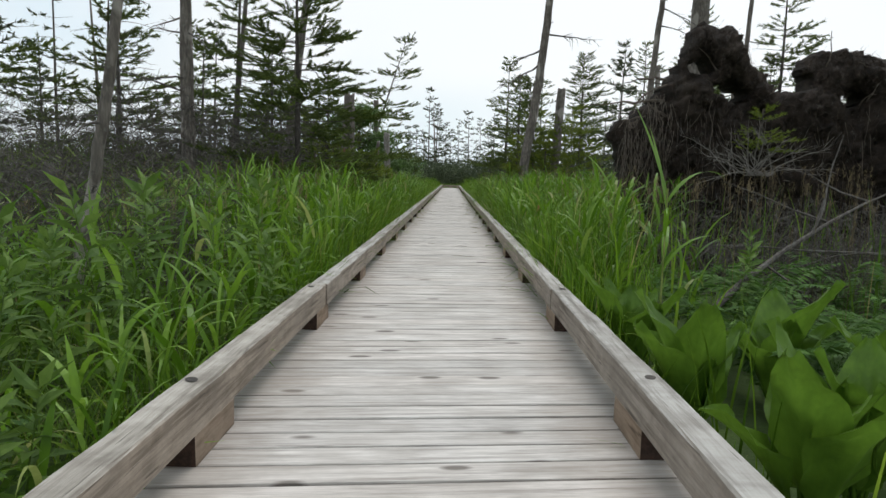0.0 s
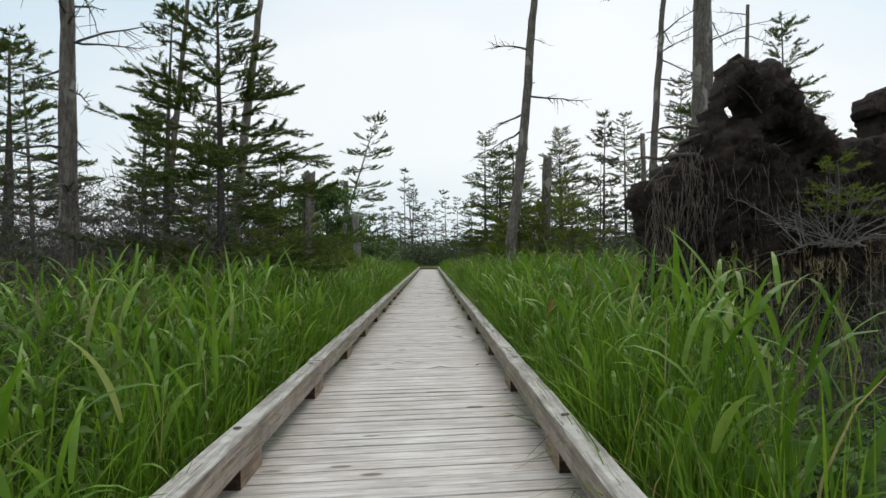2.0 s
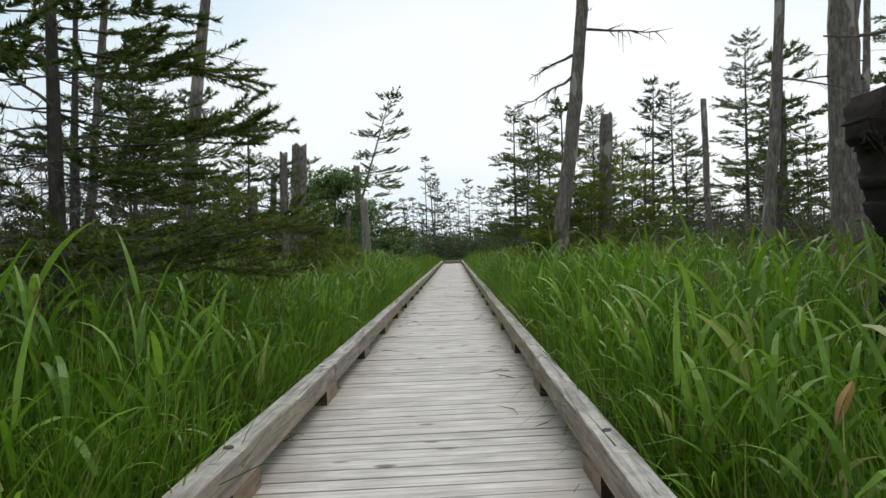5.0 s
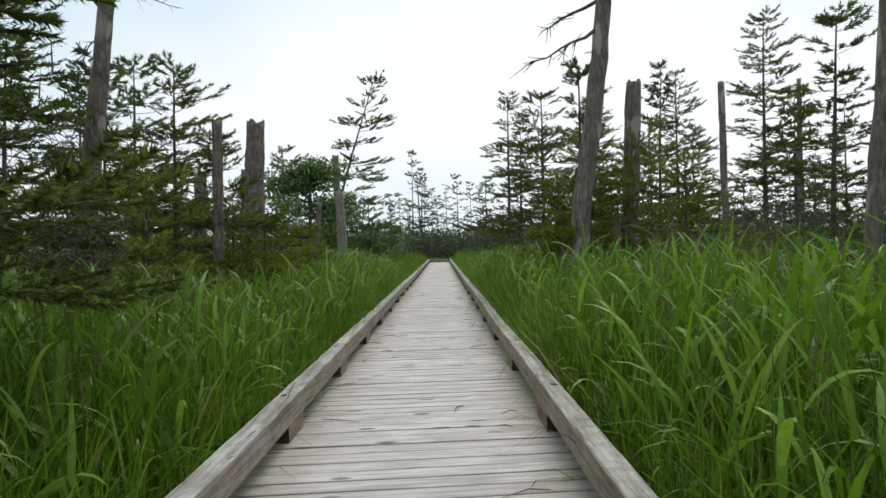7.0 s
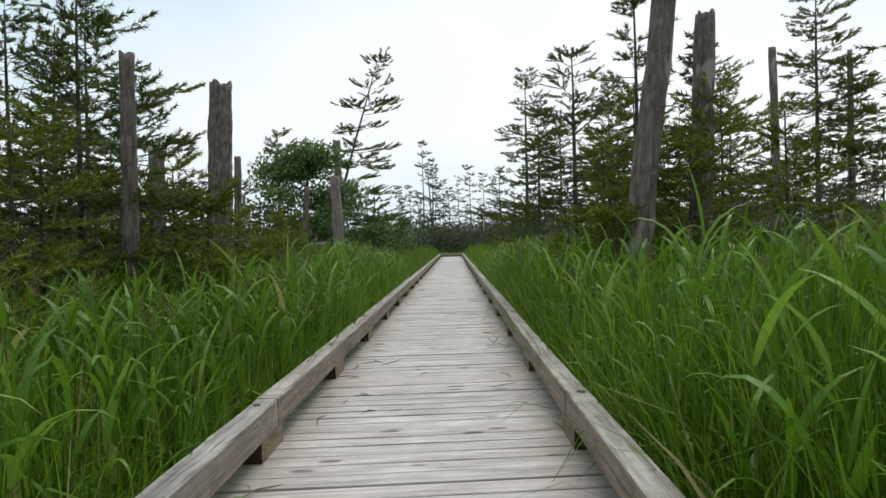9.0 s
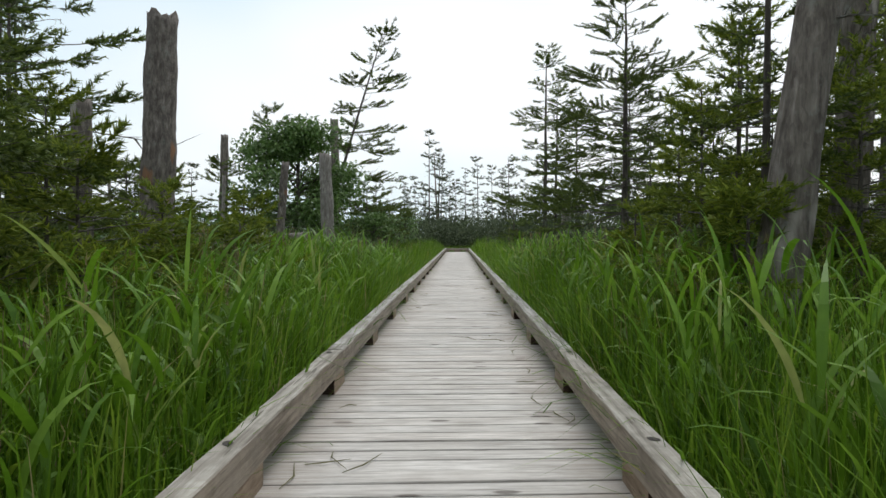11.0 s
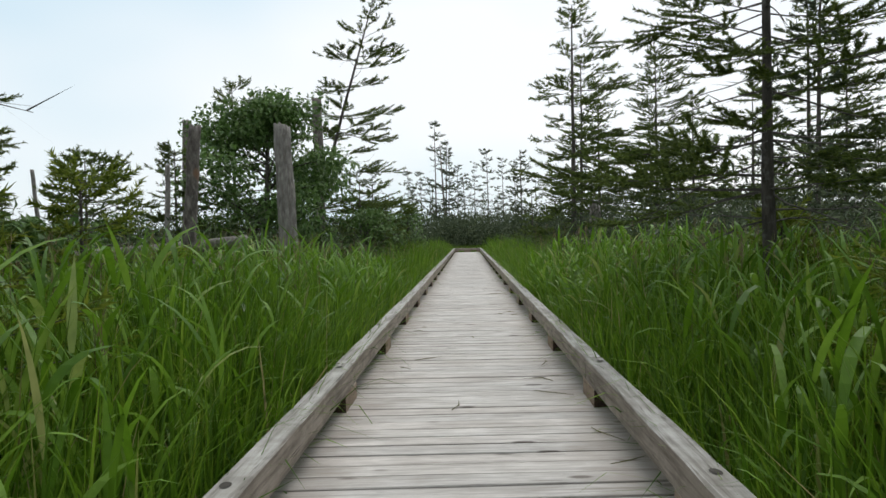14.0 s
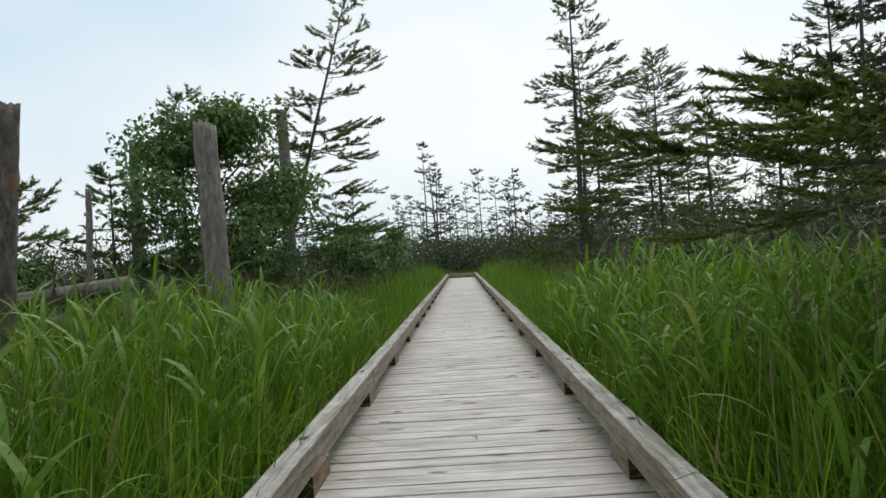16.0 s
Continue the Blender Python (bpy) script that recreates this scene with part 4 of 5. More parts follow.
root_plate()
g = Geo()
r_ = np.random.default_rng(21)
g.tube(curve_pts((6.2, 12.2, 1.2), (0.5, 1, 0.0), 9.0, -0.02, 14, 0.008, r_), np.linspace(0.30, 0.10, 14), 12, 0.04, r=r_)
fallen = tagged(g.obj("fallen_tree", M_BARK_GREY, True), "grey fallen trunk lying behind its upturned roots", "fallen trunk")


# ---- fallen logs ----
def lying_log(seed, p, q, rad, mat, label):
    r = np.random.default_rng(seed)
    p, q = np.array(p, float), np.array(q, float)
    g = Geo()
    t = np.linspace(0, 1, 14)[:, None]
    pts = p + (q - p) * t + np.cumsum(r.normal(size=(14, 3)), 0) * 0.012
    g.tube(pts, np.linspace(rad, rad * 0.6, 14), 10, 0.06, r=r)
    root = new("fallen_log")
    part("log", g, mat, root, smooth=True)
    lb = Geo()
    for _ in range(5):
        s = int(r.integers(2, 13))
        bare_branch(lb, pts[s], r.normal(size=3) + np.array([0, 0, 0.5]), r.uniform(0.3, 0.9), r, 0.02, 0.0, 3)
    tagged(part("branch_stub_mass", lb, M_SILVER, root), kind="stuff")
    return tagged(root, label, "fallen log", "fallen logs")


lying_log(31, (-7.7, 29.1, 0.75), (-2.9, 29.05, 1.12), 0.125, M_SILVER, "silver-grey fallen log lying over the grass")
lying_log(32, (-7.2, 29.8, 0.1), (-3.4, 28.7, 0.86), 0.14, M_BARK_GREY, "dark fallen log lying in the grass")
lying_log(33, (6.9, 47.0, 0.7), (2.6, 62.0, 0.3), 0.16, M_SILVER, "fallen log among the far grass")


# ---- dead brush ----
def brush(seed, x, y, n, reach, height, mat, label, rad=0.010, z=None):
    r = np.random.default_rng(seed)
    g = Geo()
    for _ in range(n):
        az, el = r.uniform(0, 6.28), r.uniform(0.2, 1.3)
        bare_branch(g, (r.normal() * 0.15, r.normal() * 0.15, 0), (math.cos(az), math.sin(az), math.tan(min(el, 1.25)) * height / reach), reach * r.uniform(0.5, 1.0), r, rad, r.uniform(-0.5, 0.1), 12, 4)
    ob = g.obj("dead_brush", mat)
    ob.location = (x, y, GROUND_Z if z is None else z)
    return tagged(ob, label, "dead brush", "dead brush")


for seed, x, y, n, reach, h, mat, z in (
        (1, 4.6, 8.6, 26, 1.5, 1.2, M_TWIG, None), (2, 5.6, 9.6, 26, 1.6, 1.4, M_TWIG, None), (3, 3.9, 9.6, 18, 1.1, 1.2, M_TWIG, None),
        (4, 5.0, 10.6, 30, 1.4, 1.3, M_SILVER, 1.2), (5, -2.5, 6.3, 26, 1.3, 1.3, M_TWIG, None), (6, -3.2, 8.0, 28, 1.5, 1.5, M_TWIG, None),
        (7, -2.1, 4.8, 22, 1.0, 1.2, M_TWIG, None), (8, -4.0, 11.0, 24, 1.5, 1.5, M_TWIG, None), (9, -5.4, 13.6, 24, 1.6, 1.6, M_TWIG, None),
        (10, -6.2, 10.6, 24, 1.7, 1.6, M_TWIG, None), (11, 6.4, 10.0, 24, 1.5, 1.6, M_TWIG, None), (12, 3.9, 62.5, 30, 1.2, 0.9, M_TWIG, None),
        (13, -3.6, 29.2, 14, 1.0, 0.8, M_SILVER, None), (14, -7.0, 22.0, 22, 1.5, 1.6, M_TWIG, None), (15, 5.0, 22.5, 20, 1.4, 1.4, M_TWIG, None), (16, 3.5, 8.2, 26, 1.2, 1.3, M_TWIG, None), (17, 4.4, 7.2, 24, 1.3, 1.1, M_TWIG, None), (18, 6.2, 8.4, 28, 1.6, 1.6, M_TWIG, None), (19, 5.4, 7.6, 26, 1.5, 1.3, M_TWIG, None), (20, 2.4, 69.0, 60, 2.4, 2.2, M_FIBRE, None), (21, 4.2, 68.5, 50, 2.2, 2.0, M_FIBRE, None), (22, -1.6, 6.0, 14, 0.9, 0.7, M_TWIG, None), (24, -2.2, 7.4, 22, 1.1, 1.1, M_TWIG, None), (25, -2.9, 6.6, 24, 1.3, 1.3, M_TWIG, None), (26, -3.5, 9.4, 26, 1.4, 1.5, M_TWIG, None), (27, -2.6, 5.6, 22, 1.2, 1.1, M_TWIG, None), (23, -3.0, 3.4, 16, 1.1, 0.7, M_TWIG, None)):
    brush(seed, x, y, n, reach, h, mat, "tangle of thin bare grey twigs", z=z)


def fallen_branch(seed, p, q, rad, label):
    r = np.random.default_rng(seed)
    p, q = np.array(p, float), np.array(q, float)
    root = new("fallen_branch")
    length = float(np.linalg.norm(q - p))
    pts = curve_pts(p, q - p, length, -0.02, 6, 0.035, r)
    g = Geo()
    g.tube(pts, np.linspace(rad, rad * 0.2, 6), 7, r=r, caps=False)
    part("limb", g, M_TWIG, root)
    for _ in range(7):
        s = r.uniform(0.3, 1.0)
        b = np.array([np.interp(s, np.linspace(0, 1, 6), pts[:, i]) for i in range(3)])
        g = Geo()
        g.tube(curve_pts(b, (q - p) / length + r.normal(size=3) * 0.8, length * r.uniform(0.12, 0.32), r.uniform(-0.3, 0.2), 4, 0.05, r), np.linspace(rad * 0.4, rad * 0.1, 4), 4, r=r, caps=False)
        part("twig", g, M_TWIG, root)
    return tagged(root, label, "fallen branch", "fallen branches")


fallen_branch(1, (2.15, 5.2, -0.1), (5.4, 7.4, 1.1), 0.035, "grey fallen branch leaning across the ferns")
fallen_branch(2, (5.6, 6.4, 0.25), (2.6, 6.0, 0.45), 0.022, "grey fallen branch lying on the ferns")
fallen_branch(3, (-3.4, 5.4, 0.55), (-1.5, 6.6, 0.25), 0.012, "thin dark fallen branch in the grass")
fallen_branch(4, (-1.9, 10.4, 0.5), (-3.4, 11.0, 0.9), 0.014, "thin dark dead branch in the grass")
fallen_branch(5, (-2.3, 13.3, 0.0), (-2.9, 13.6, 1.0), 0.016, "thin dark dead branch in the grass")

# small conifer on the root plate
t_ = place(conifer(301, 0.7, 0.05, 0.7, 5, 6, (120, 0.06, 0.015), 0.015, bare=0.0, thin=0.1, twig_step=0.08, dead_low=0, foliage=M_NEEDLE_YOUNG, name="spruce_seedling"), 5.15, 10.75, z=1.55)
tagged(t_, "small green spruce seedling on the root plate", "tree")


# ---- grass ----
def blade_mesh(r, x, y, z0, length, width, az, lean, curl, steps=4):
    n = len(x)
    t = np.linspace(0, 1, steps + 1)
    ang = lean[:, None] + curl[:, None] * t[None] ** 1.6
    dl = (length / steps)[:, None]
    out = np.concatenate([np.zeros((n, 1)), np.cumsum(np.sin(ang[:, 1:]) * dl, 1)], 1)
    up = np.concatenate([np.zeros((n, 1)), np.cumsum(np.cos(ang[:, 1:]) * dl, 1)], 1)
    ca, sa = np.cos(az)[:, None], np.sin(az)[:, None]
    mid = np.stack([x[:, None] + ca * out, y[:, None] + sa * out, z0[:, None] + up], -1)
    tw = az + np.pi / 2 + r.normal(size=n) * 0.5
    side = np.stack([np.cos(tw), np.sin(tw), r.normal(size=n) * 0.15], -1)
    w = width[:, None] * np.minimum(1, 0.45 + 2.0 * t)[None] * (1 - t ** 2.2)[None] * 0.5
    lo = mid[:, :-1] - side[:, None] * w[:, :-1, None]
    hi = mid[:, :-1] + side[:, None] * w[:, :-1, None]
    co = np.concatenate([np.stack([lo, hi], 2).reshape(n, -1, 3), mid[:, -1:]], 1)
    f = []
    for s in range(steps - 1):
        a = 2 * s
        f += [(a, a + 1, a + 3), (a, a + 3, a + 2)]
    a = 2 * (steps - 1)
    f.append((a, a + 1, a + 2))
    tri = np.arange(n)[:, None, None] * co.shape[1] + np.array(f)[None]
    return co.reshape(-1, 3), tri.reshape(-1, 3)


def tall(x, y):
    """How long the grass grows at a place."""
    h = 1.36 + 0.10 * np.sin(x * 0.9 + y * 0.37) + 0.08 * np.sin(y * 1.3 - x * 0.5)
    h = h + np.where(x > 0, 0.03, -0.04)
    h = h * np.where((x < 0) & (y < 9), 0.50 + 0.055 * np.clip(y, 0, 9), 1.0)
    h = h * np.where((x > 0) & (y < 6.0), np.clip(0.35 + 0.11 * np.clip(y, 0, 6), 0.35, 1.0), 1.0)
    h = h * np.clip(0.66 + 0.55 * (np.abs(x) - 0.95), 0.66, 1.0)
    return h


def sow(seed, n, xr, yr, width, steps, cluster=True):
    r = np.random.default_rng(seed)
    x = r.uniform(*xr, n)
    y = r.uniform(*yr, n)
    if cluster:
        x = x + 0.05 * r.normal(size=n)
    keep = np.abs(x) > 1.0
    keep &= ~((x > 2.7) & (x < 8.3) & (y > 10.9) & (y < 12.4))
    keep &= ~((x > 1.05) & (x < 3.6) & (y < 4.6) & (r.random(n) < 0.96))
    keep &= ~((x > 1.7) & (x < 4.0) & (y < 7.0) & (r.random(n) < 0.93))
    keep &= ~((x > 1.6) & (x < 5.0) & (y > 6.5) & (y < 11) & (r.random(n) < 0.72))
    keep &= ~((x > 2.2) & (x < 9) & (y < 10.6) & (r.random(n) < 0.90))
    keep &= ~((x < 0) & (y < 4.8) & (r.random(n) < 0.93))
    keep &= ~((x < -1.5) & (y < 9.0) & (r.random(n) < 0.88))
    keep &= ~((np.abs(x) > 1.25) & (y < 6.0) & (r.random(n) < 0.6))
    x, y = x[keep], y[keep]
    n = len(x)
    length = tall(x, y) * r.uniform(0.62, 1.12, n)
    az = r.uniform(0, 6.283, n)
    lean = np.abs(r.normal(size=n)) * 0.10
    curl = np.abs(r.normal(size=n)) * 0.55 + np.where(r.random(n) < 0.22, r.uniform(0.6, 1.7, n), 0.0)
    # blades beside the deck hang away from it as often as over it
    return blade_mesh(r, x, y, np.full(n, GROUND_Z - 0.02), length, width * r.uniform(0.6, 1.4, n), az, lean, curl, steps)


def reeds(seed, n, xr, yr, width, leaf_len):
    """Upright stems with long leaves that arch away from them."""
    r = np.random.default_rng(seed)
    x, y = r.uniform(*xr, n), r.uniform(*yr, n)
    keep = (np.abs(x) > 1.12) & ~((x > 2.7) & (x < 8.3) & (y > 10.9) & (y < 12.4)) & ~((x > 1.0) & (x < 3.4) & (y < 5.0)) & ~((x > 2.2) & (x < 9) & (y < 10.6)) & ~((np.abs(x) > 1.35) & (y < 7.0) & (r.random(n) < 0.45))
    x, y = x[keep], y[keep]
    n = len(x)
    hgt = tall(x, y) * r.uniform(0.75, 1.05, n)
    g = Geo()
    az0 = r.uniform(0, 6.283, n)
    g.add(*blade_mesh(r, x, y, np.full(n, GROUND_Z), hgt, np.full(n, 0.007), az0, np.abs(r.normal(size=n)) * 0.05, np.abs(r.normal(size=n)) * 0.08, 3))
    for q in range(5):
        z0 = GROUND_Z + hgt * (0.30 + 0.15 * q)
        az = az0 + q * 2.6 + r.normal(size=n) * 0.5
        g.add(*blade_mesh(r, x, y, z0, leaf_len * r.uniform(0.6, 1.25, n), width * r.uniform(0.6, 1.3, n), az, r.uniform(0.12, 0.55, n), r.uniform(0.3, 2.1, n), 6))
    return g


def grass_object(name, geo, mat, label):
    return tagged(geo.obj(name, mat), label, "grass", kind="stuff")


for s_, xr in ((0, (-4.2, -1.0)), (1, (1.0, 4.2))):
    g = Geo()
    g.add(*sow(300 + s_, 30000, xr, (-1.5, 28), 0.0155, 4))
    g.add(*sow(310 + s_, 18000, xr, (24, 68), 0.018, 3))
    g.add(*sow(320 + s_, 9000, (min(xr) if s_ == 0 else 1.0, -1.0 if s_ == 0 else max(xr)), (-1.5, 28), 0.027, 5))
    g.add(*sow(330 + s_, 9000, (-1.5, -1.0) if s_ == 0 else (1.0, 1.5), (-1.5, 40), 0.011, 4))
    grass_object("tall_grass", g, M_GRASS, "dense tall green marsh grass beside the boardwalk")
    grass_object("reed_bed", reeds(340 + s_, 3300, xr, (0.5, 32), 0.036, 0.46), M_REED, "broad arching reed leaves rising from the grass")
for s_, xr in ((0, (-12, -4)), (1, (4, 12))):
    g = Geo()
    g.add(*sow(350 + s_, 25000, xr, (0, 68), 0.026, 3))
    g.add(*sow(360 + s_, 12000, (-34, -11) if s_ == 0 else (11, 34), (0, 75), 0.06, 3))
    grass_object("marsh_grass", g, M_GRASS, "wide field of green marsh grass between the trees")
g = Geo()
g.add(*sow(370, 9000, (-5, 5), (63.3, 78), 0.045, 3))
r_ = np.random.default_rng(371)
n_ = 5000
g.add(*blade_mesh(r_, r_.uniform(-1.4, 1.4, n_), r_.uniform(63.4, 72, n_), np.full(n_, GROUND_Z), r_.uniform(0.5, 0.95, n_), np.full(n_, 0.03), r_.uniform(0, 6.28, n_), np.abs(r_.normal(size=n_)) * 0.1, np.abs(r_.normal(size=n_)) * 0.5, 3))
grass_object("tall_grass", g, M_GRASS, "green grass beyond the end of the boardwalk")

# one tall reed with very broad leaves
r_ = np.random.default_rng(375)
g = Geo()
for q, (z0, ln_, az, lean_, curl_) in enumerate(((0.95, 0.72, 2.9, 0.30, 0.2), (0.85, 0.62, 2.5, 0.18, 0.2), (0.90, 0.55, 0.2, 0.5, 1.5), (0.65, 0.55, 4.4, 0.5, 1.6), (0.5, 0.55, 1.2, 0.6, 1.4), (0.4, 0.6, 5.6, 0.4, 1.5))):
    g.add(*blade_mesh(r_, np.array([1.62]), np.array([4.6]), np.array([z0]), np.array([ln_]), np.array([0.055]), np.array([az]), np.array([lean_]), np.array([curl_]), 8))
g.tube([(1.62, 4.6, GROUND_Z), (1.62, 4.6, 1.0)], [0.009, 0.005], 6, caps=False)
tagged(g.obj("broad_reed", M_REED), "tall reed with very broad bright green leaves", "reed")

# short fine drooping sedge at the start of the walk
r_ = np.random.default_rng(376)
n_ = 4600
sx = -r_.uniform(1.0, 4.5, n_)
g = Geo()
g.add(*blade_mesh(r_, sx, r_.uniform(0.2, 6.0, n_), np.full(n_, GROUND_Z), r_.uniform(0.35, 0.85, n_), r_.uniform(0.004, 0.011, n_), r_.uniform(0, 6.28, n_), r_.uniform(0.05, 0.4, n_), r_.uniform(0.5, 2.2, n_), 5))
grass_object("drooping_sedge", g, M_GRASS, "short fine drooping sedge beside the boardwalk")

# flowering stems
r_ = np.random.default_rng(380)
g = Geo()
for _ in range(1900):
    x, y = r_.choice([-1, 1]) * r_.uniform(1.3, 6), r_.uniform(5, 36)
    h = float(tall(np.array([x]), np.array([y]))[0]) * r_.uniform(0.95, 1.15)
    m = 14
    zz = GROUND_Z + h - r_.uniform(0, 0.16, m)
    g.spikes(np.stack([x + r_.normal(size=m) * 0.008, y + r_.normal(size=m) * 0.008, zz], 1), r_.normal(size=(m, 3)) * 0.35 + np.array([0, 0, 1.0]), 0.05, 0.006, r_)
    g.tube([(x, y, GROUND_Z), (x + r_.normal() * 0.02, y, GROUND_Z + h)], [0.0025, 0.0012], 3, caps=False)
grass_object("grass_flower_heads", g, M_HEAD, "thin brown flowering grass stems")


# ---- large-leaved marsh plants ----
def big_leaf(r, length, width):
    """One broad oval leaf with a sunk midrib, a waved rim and a stalk, growing along +x and up."""
    g = Geo()
    nu, nv = 11, 9
    u, v = np.meshgrid(np.linspace(0, 1, nu), np.linspace(-1, 1, nv), indexing="ij")
    half = width / 2 * np.sin(np.pi * np.clip(u * 0.93 + 0.05, 0, 1)) ** 0.65 * (1 - 0.35 * u)
    bend = r.uniform(0.35, 0.85)
    ang = radians(78) - bend * u ** 1.4
    dx = np.cumsum(np.cos(ang[:, :1]), 0) / nu * length
    dz = np.cumsum(np.sin(ang[:, :1]), 0) / nu * length
    lift = np.abs(v) * half * 0.55 + 0.028 * np.sin(u * 13 + v * 3 + bend * 9) * np.abs(v) ** 2 + 0.009 * np.cos(v * 9 - u * 22) * np.abs(v) + 0.012 * r.normal()
    nxv, nzv = -np.sin(ang), np.cos(ang)
    co = np.stack([0.05 + dx + nxv * lift, v * half, 0.16 + dz + nzv * lift], -1)
    ii = (np.arange(nu - 1)[:, None] * nv + np.arange(nv - 1)[None]).ravel()
    g.add(co.reshape(-1, 3), np.concatenate([np.stack([ii, ii + nv, ii + nv + 1], 1), np.stack([ii, ii + nv + 1, ii + 1], 1)]))
    g.tube([(0, 0, -0.02), (0.02, 0, 0.08), (0.05 + dx[1, 0], 0, 0.16 + dz[1, 0])], [0.016, 0.014, 0.008], 6, caps=False)
    return g


leaf_meshes = []
for i in range(4):
    r_ = np.random.default_rng(400 + i)
    b = big_leaf(r_, 0.50 + 0.06 * i, 0.27 + 0.02 * i)
    leaf_meshes.append(mesh_of("leaf", np.concatenate(b.co), np.concatenate(b.tri), M_CABBAGE, True))
r_ = np.random.default_rng(410)
for x, y, n in ((1.34, 3.15, 6), (1.75, 2.45, 7), (2.15, 2.9, 6), (1.5, 2.35, 5), (2.45, 2.2, 6), (2.6, 3.5, 5), (1.35, 4.3, 5), (2.9, 2.9, 5), (-1.55, 1.1, 5), (1.5, 5.6, 4), (2.1, 3.8, 5)):
    plant = new("skunk_cabbage")
    plant.location = (x, y, GROUND_Z)
    a0 = r_.uniform(0, 6.28)
    n += 2
    for q in range(n):
        sc = r_.uniform(0.75, 1.15)
        piece("leaf", leaf_meshes[int(r_.integers(4))], plant, pose(0, 0, 0, 0, r_.uniform(-12, 14), math.degrees(a0) + q * 360 / n + r_.uniform(-18, 18)) @ Matrix.Scale(sc * 0.98, 4))
    tagged(plant, "broad-leaved marsh plant with large glossy green leaves", "marsh plant", "broad-leaved marsh plants")


def fern(seed, n, length):
    r = np.random.default_rng(seed)
    root = new("fern")
    for q in range(n):
        g = Geo()
        az = q * 6.283 / n + r.uniform(-0.3, 0.3)
        t = np.linspace(0, 1, 22)
        ang = 1.25 - r.uniform(0.9, 1.5) * t ** 1.3
        dl = length * r.uniform(0.8, 1.1) / 22
        out, up = np.cumsum(np.cos(ang)) * dl, np.cumsum(np.sin(ang)) * dl
        d = np.array([math.cos(az), math.sin(az), 0])
        rib = d[None] * out[:, None] + np.array([0, 0, 1.0])[None] * up[:, None]
        g.tube(rib, np.linspace(0.005, 0.001, 22), 3, caps=False)
        side = np.array([-d[1], d[0], 0])
        for sg in (-1, 1):
            sub = np.linspace(0.15, 0.99, 30)
            base = np.stack([np.interp(sub, t, rib[:, i]) for i in range(3)], 1)
            ln_ = 0.16 * length / 0.8 * np.sin(np.pi * (sub * 0.80 + 0.18)) ** 0.9 + 0.01
            way = side[None] * sg + d[None] * 0.35 + np.array([0, 0, -0.12])
            g.leaves(base, np.broadcast_to(way, (30, 3)) + r.normal(size=(30, 3)) * 0.06, ln_, 0.020 * length / 0.7, r, 0.05)
        part("frond", g, M_FERN, root)
    return tagged(root, "feathery green fern with arching fronds", "fern", "ferns")


r_ = np.random.default_rng(420)
fern_kinds = [fern(421 + i, 9, 0.75 + 0.1 * i) for i in range(3)]
for i, (x, y) in enumerate(((1.9, 4.5), (2.6, 4.2), (2.3, 5.3), (3.1, 4.9), (3.4, 3.8), (3.0, 6.1), (3.8, 5.4), (1.7, 5.3), (4.3, 6.6), (2.6, 6.9), (3.6, 7.3), (3.1, 3.2), (-2.9, 2.6), (-3.3, 4.1), (-1.9, 1.9), (-2.3, 3.3), (-3.6, 2.2), (2.2, 4.0), (2.8, 5.0), (1.6, 6.2), (3.9, 4.5))):
    if i < 3:
        place(fern_kinds[i], x, y, 0, 1.0, GROUND_Z)
    else:
        copy_thing(fern_kinds[i % 3], pose(x, y, GROUND_Z, 0, 0, r_.uniform(0, 360)) @ Matrix.Scale(r_.uniform(0.8, 1.15), 4))


def forb(seed, height):
    """A leafy upright stem with narrow leaves all round."""
    r = np.random.default_rng(seed)
    root = new("leafy_forb")
    stem, lv = Geo(), Geo()
    line = curve_pts((0, 0, 0), (r.normal() * 0.1, r.normal() * 0.1, 1), height, 0, 6, 0.02, r)
    stem.tube(line, np.linspace(0.005, 0.002, 6), 5, caps=False)
    n = 44
    s = np.linspace(0.25, 1.0, n)
    base = np.stack([np.interp(s, np.linspace(0, 1, 6), line[:, i]) for i in range(3)], 1)
    az = np.arange(n) * 2.4
    el = -0.2 + 1.1 * s ** 3
    way = np.stack([np.cos(az) * np.cos(el), np.sin(az) * np.cos(el), np.sin(el)], 1)
    lv.leaves(base, way, 0.20 * (1 - 0.35 * s) * r.uniform(0.8, 1.2, n), 0.042, r, 0.1)
    part("stem", stem, M_FORB, root)
    part("leaves", lv, M_FORB, root)
    return tagged(root, "upright leafy green forb with narrow pointed leaves", "forb", "leafy forbs")


forb_kinds = [forb(440 + i, 0.75 + 0.12 * i) for i in range(4)]
r_ = np.random.default_rng(450)
for i in range(170):
    if i < 130:
        x, y = -r_.uniform(1.1, 4.6), 0.8 + 7.5 * r_.random() ** 1.3
    elif i < 135:
        x, y = r_.uniform(1.15, 2.8), r_.uniform(2.5, 8.0)
    else:
        x, y = r_.choice([-1, 1]) * r_.uniform(1.2, 3.0), r_.uniform(8, 30)
    m = pose(x, y, GROUND_Z, 0, 0, r_.uniform(0, 360)) @ Matrix.Scale(r_.uniform(0.8, 1.25), 4)
    if i < 4:
        forb_kinds[i].matrix_basis = m
    else:
        copy_thing(forb_kinds[i % 4], m)


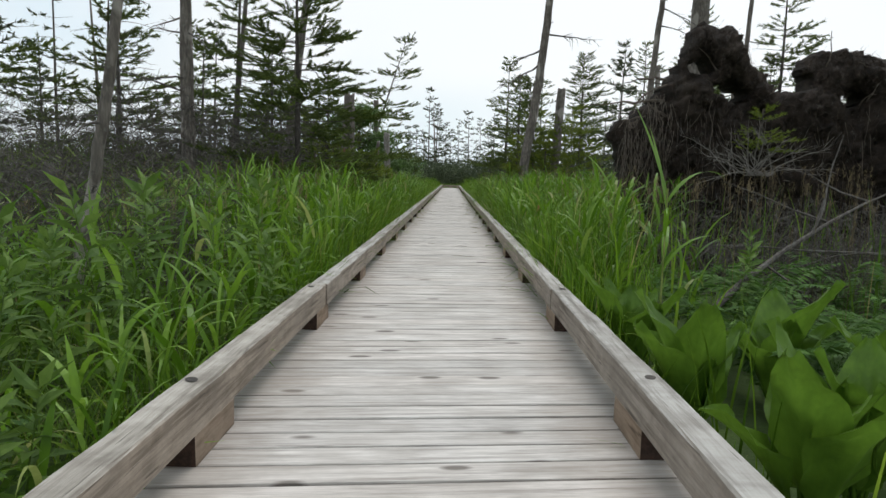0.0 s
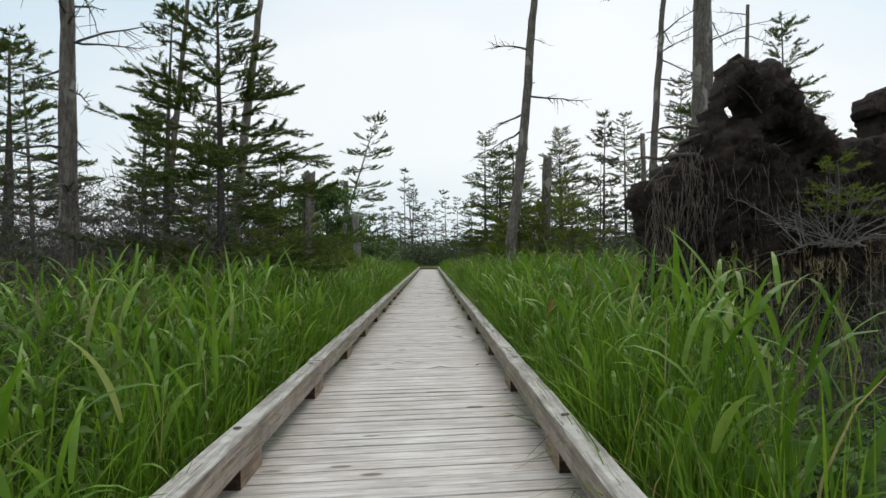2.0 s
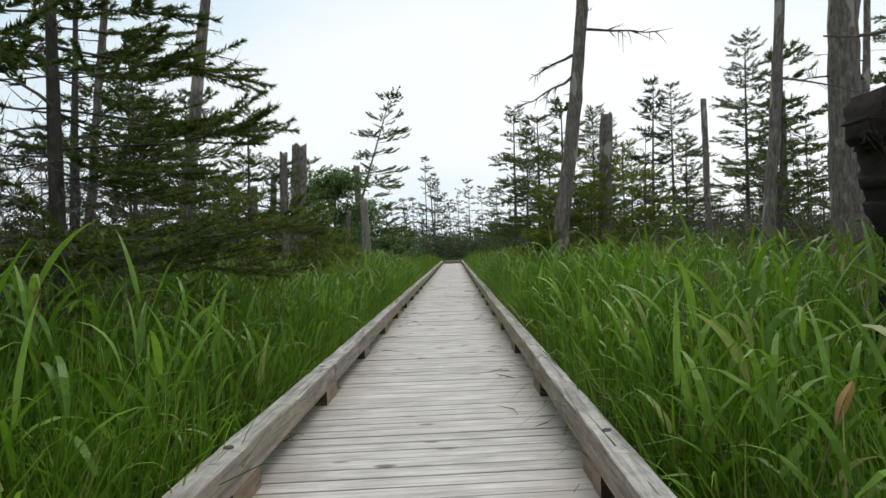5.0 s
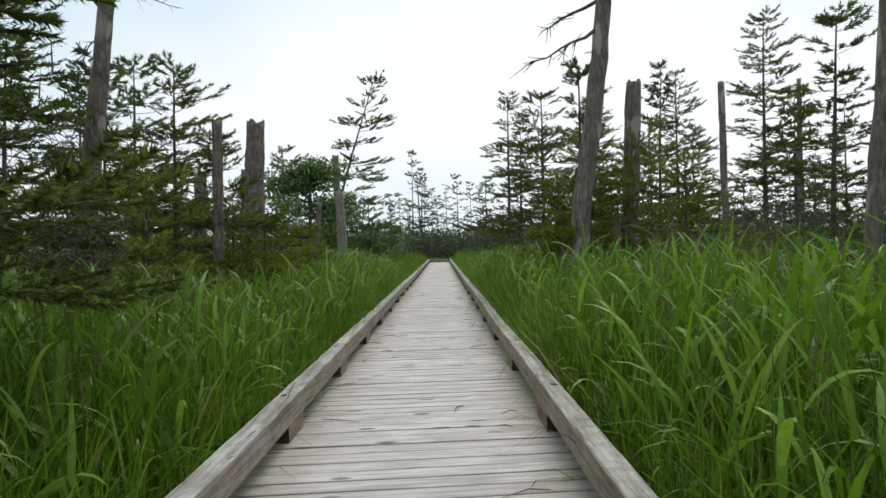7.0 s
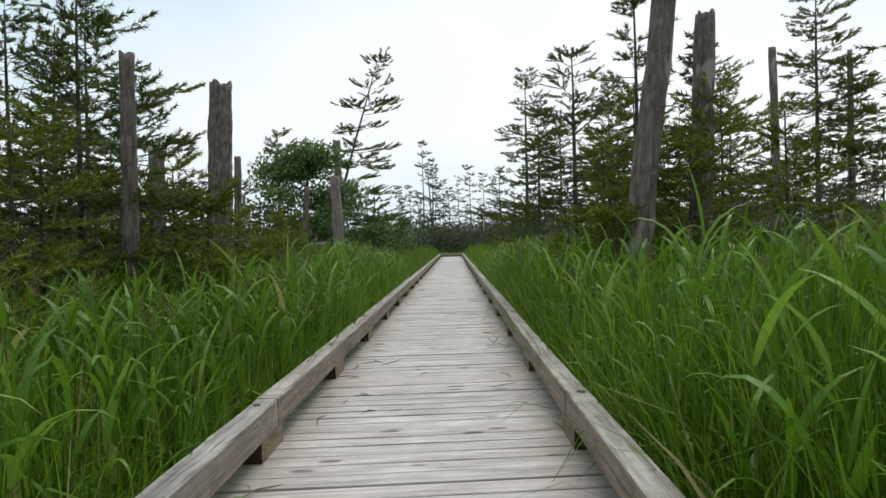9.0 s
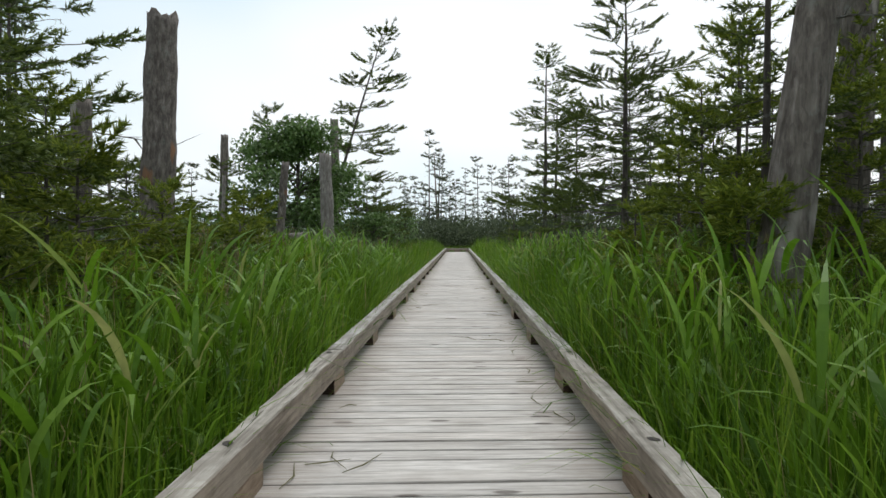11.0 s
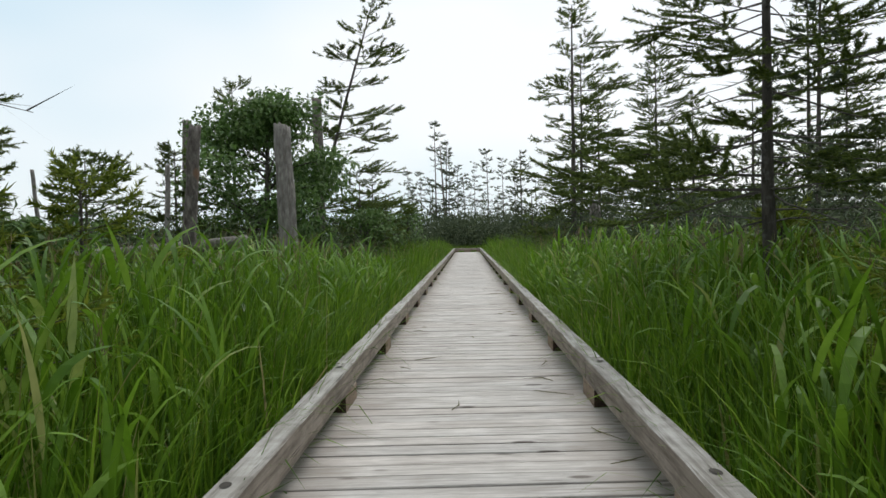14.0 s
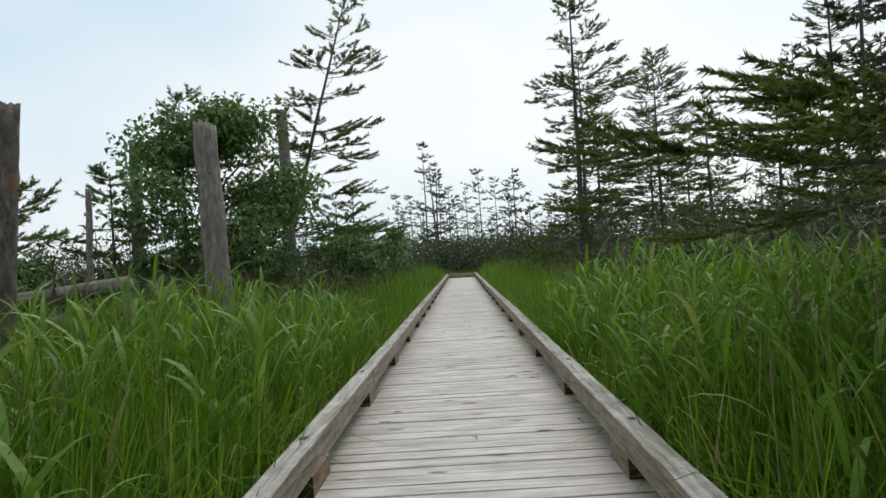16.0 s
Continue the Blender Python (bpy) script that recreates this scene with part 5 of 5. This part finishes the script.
# ---- small things ----
g = Geo()
t = np.linspace(0, 1, 8)
u, v = np.meshgrid(t, np.linspace(-1, 1, 5), indexing="ij")
half = 0.032 * np.sin(np.pi * (u * 0.9 + 0.06)) ** 0.7
co = np.stack([v * half, 0.02 * np.sin(u * 3) - np.abs(v) * half * 0.9, -0.15 * u], -1)
ii = (np.arange(7)[:, None] * 5 + np.arange(4)[None]).ravel()
g.add(co.reshape(-1, 3), np.concatenate([np.stack([ii, ii + 5, ii + 6], 1), np.stack([ii, ii + 6, ii + 1], 1)]))
dry = new("dry_leaf")
part("blade", g, M_DRY, dry, smooth=True)
g = Geo()
g.tube([(0, 0, -1.38), (0.01, 0, -0.5), (0.0, 0.0, 0.0)], [0.005, 0.004, 0.002], 5, caps=False)
part("stalk", g, M_HEAD, dry)
dry.location = (1.38, 9.5, 0.70)
dry.scale = (0.95, 0.95, 0.95)
dry.rotation_euler = (0.25, 0.2, 0.7)
tagged(dry, "curled tan dry leaf hanging among the green reeds", "leaf")

r_ = np.random.default_rng(460)
straw_at = [(0.60, 13.2), (0.66, 13.5), (0.52, 13.35), (-0.60, 17.6), (-0.52, 17.9), (-0.66, 17.3), (-0.35, 17.4), (0.45, 18.0), (0.62, 18.3), (0.66, 11.6), (0.58, 11.9), (0.55, 22.8), (0.42, 23.2), (0.62, 22.3), (0.25, 22.9), (0.6, 29.5), (0.66, 29.8), (0.5, 29.6),
            (-0.6, 26.0), (-0.5, 26.3), (-0.28, 9.9), (0.32, 9.6), (-0.12, 24.6), (0.1, 8.4), (-0.6, 20.2), (0.64, 36.0), (0.1, 34.5), (0.3, 15.2), (-0.05, 18.6), (0.62, 26.0), (0.70, 24.2), (0.05, 27.5), (-0.68, 19.1), (-0.58, 19.3), (-0.72, 18.8), (-0.62, 18.5), (-0.48, 19.0), (0.66, 20.1), (0.58, 20.5), (0.70, 19.8), (0.62, 21.2), (0.50, 20.9), (0.68, 23.6), (0.46, 25.1), (0.64, 25.4), (-0.66, 28.1), (-0.52, 28.4), (0.60, 14.6), (0.68, 15.0), (-0.70, 14.9), (-0.62, 16.1), (0.70, 32.4), (0.62, 32.7)]
for x, y in straw_at:
    g = Geo()
    ln_ = r_.uniform(0.10, 0.34)
    az = r_.uniform(0, 6.28)
    pts = [(0, 0, 0.003), (0.4 * ln_ * math.cos(az), 0.4 * ln_ * math.sin(az), 0.012), (ln_ * math.cos(az + 0.3), ln_ * math.sin(az + 0.3), 0.004)]
    g.tube(pts, [0.002, 0.004, 0.001], 4, caps=False)
    ob = g.obj("grass_clipping", M_STRAW)
    ob.location = (x, y, 0.001)
    tagged(ob, "withered grass clipping lying on the boards", "grass clipping", "grass clippings")

# grass that hangs over the kerbs
r_ = np.random.default_rng(470)
g = Geo()
n_ = 760
sd = r_.choice([-1.0, 1.0], n_)
yy = r_.uniform(4.5, 45, n_)
g.add(*blade_mesh(r_, sd * r_.uniform(1.0, 1.15, n_), yy, r_.uniform(0.0, 0.2, n_), r_.uniform(0.25, 0.5, n_), r_.uniform(0.006, 0.016, n_), np.where(sd > 0, np.pi, 0) + r_.normal(size=n_) * 0.7, r_.uniform(0.2, 0.6, n_), r_.uniform(0.5, 1.6, n_), 5))
grass_object("overhanging_grass", g, M_REED, "grass blades hanging over the kerbs")

# ---- deck boards ----
plank_mesh = []
for i in range(8):
    b = box_geo(2 * (HALF + KERB_W) + 0.03, PLANK_W + 0.002 * (i % 3 - 1), 0.045, 0.004, "x", 2, 0.0012)
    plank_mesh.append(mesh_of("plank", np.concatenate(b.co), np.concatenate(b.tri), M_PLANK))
rows = np.arange(DECK_START, DECK_END + 0.16, PITCH)
r_ = np.random.default_rng(480)
rest = Geo()
made = 0
for y in rows:
    m = pose(r_.normal() * 0.006, y + r_.normal() * 0.001, -0.045 + r_.normal() * 0.0012, 0, 0, math.degrees(math.atan(askew(y))) + r_.normal() * 0.08)
    if y > -1.3 and made < 300:
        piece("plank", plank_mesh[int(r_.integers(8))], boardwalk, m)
        made += 1
    else:
        b = box_geo(2 * (HALF + KERB_W) + 0.03, PLANK_W, 0.045, 0.004, "x", 1)
        rest.add(np.concatenate(b.co) + np.array(m.translation), np.concatenate(b.tri))
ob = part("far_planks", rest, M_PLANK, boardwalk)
tagged(ob, kind="stuff")
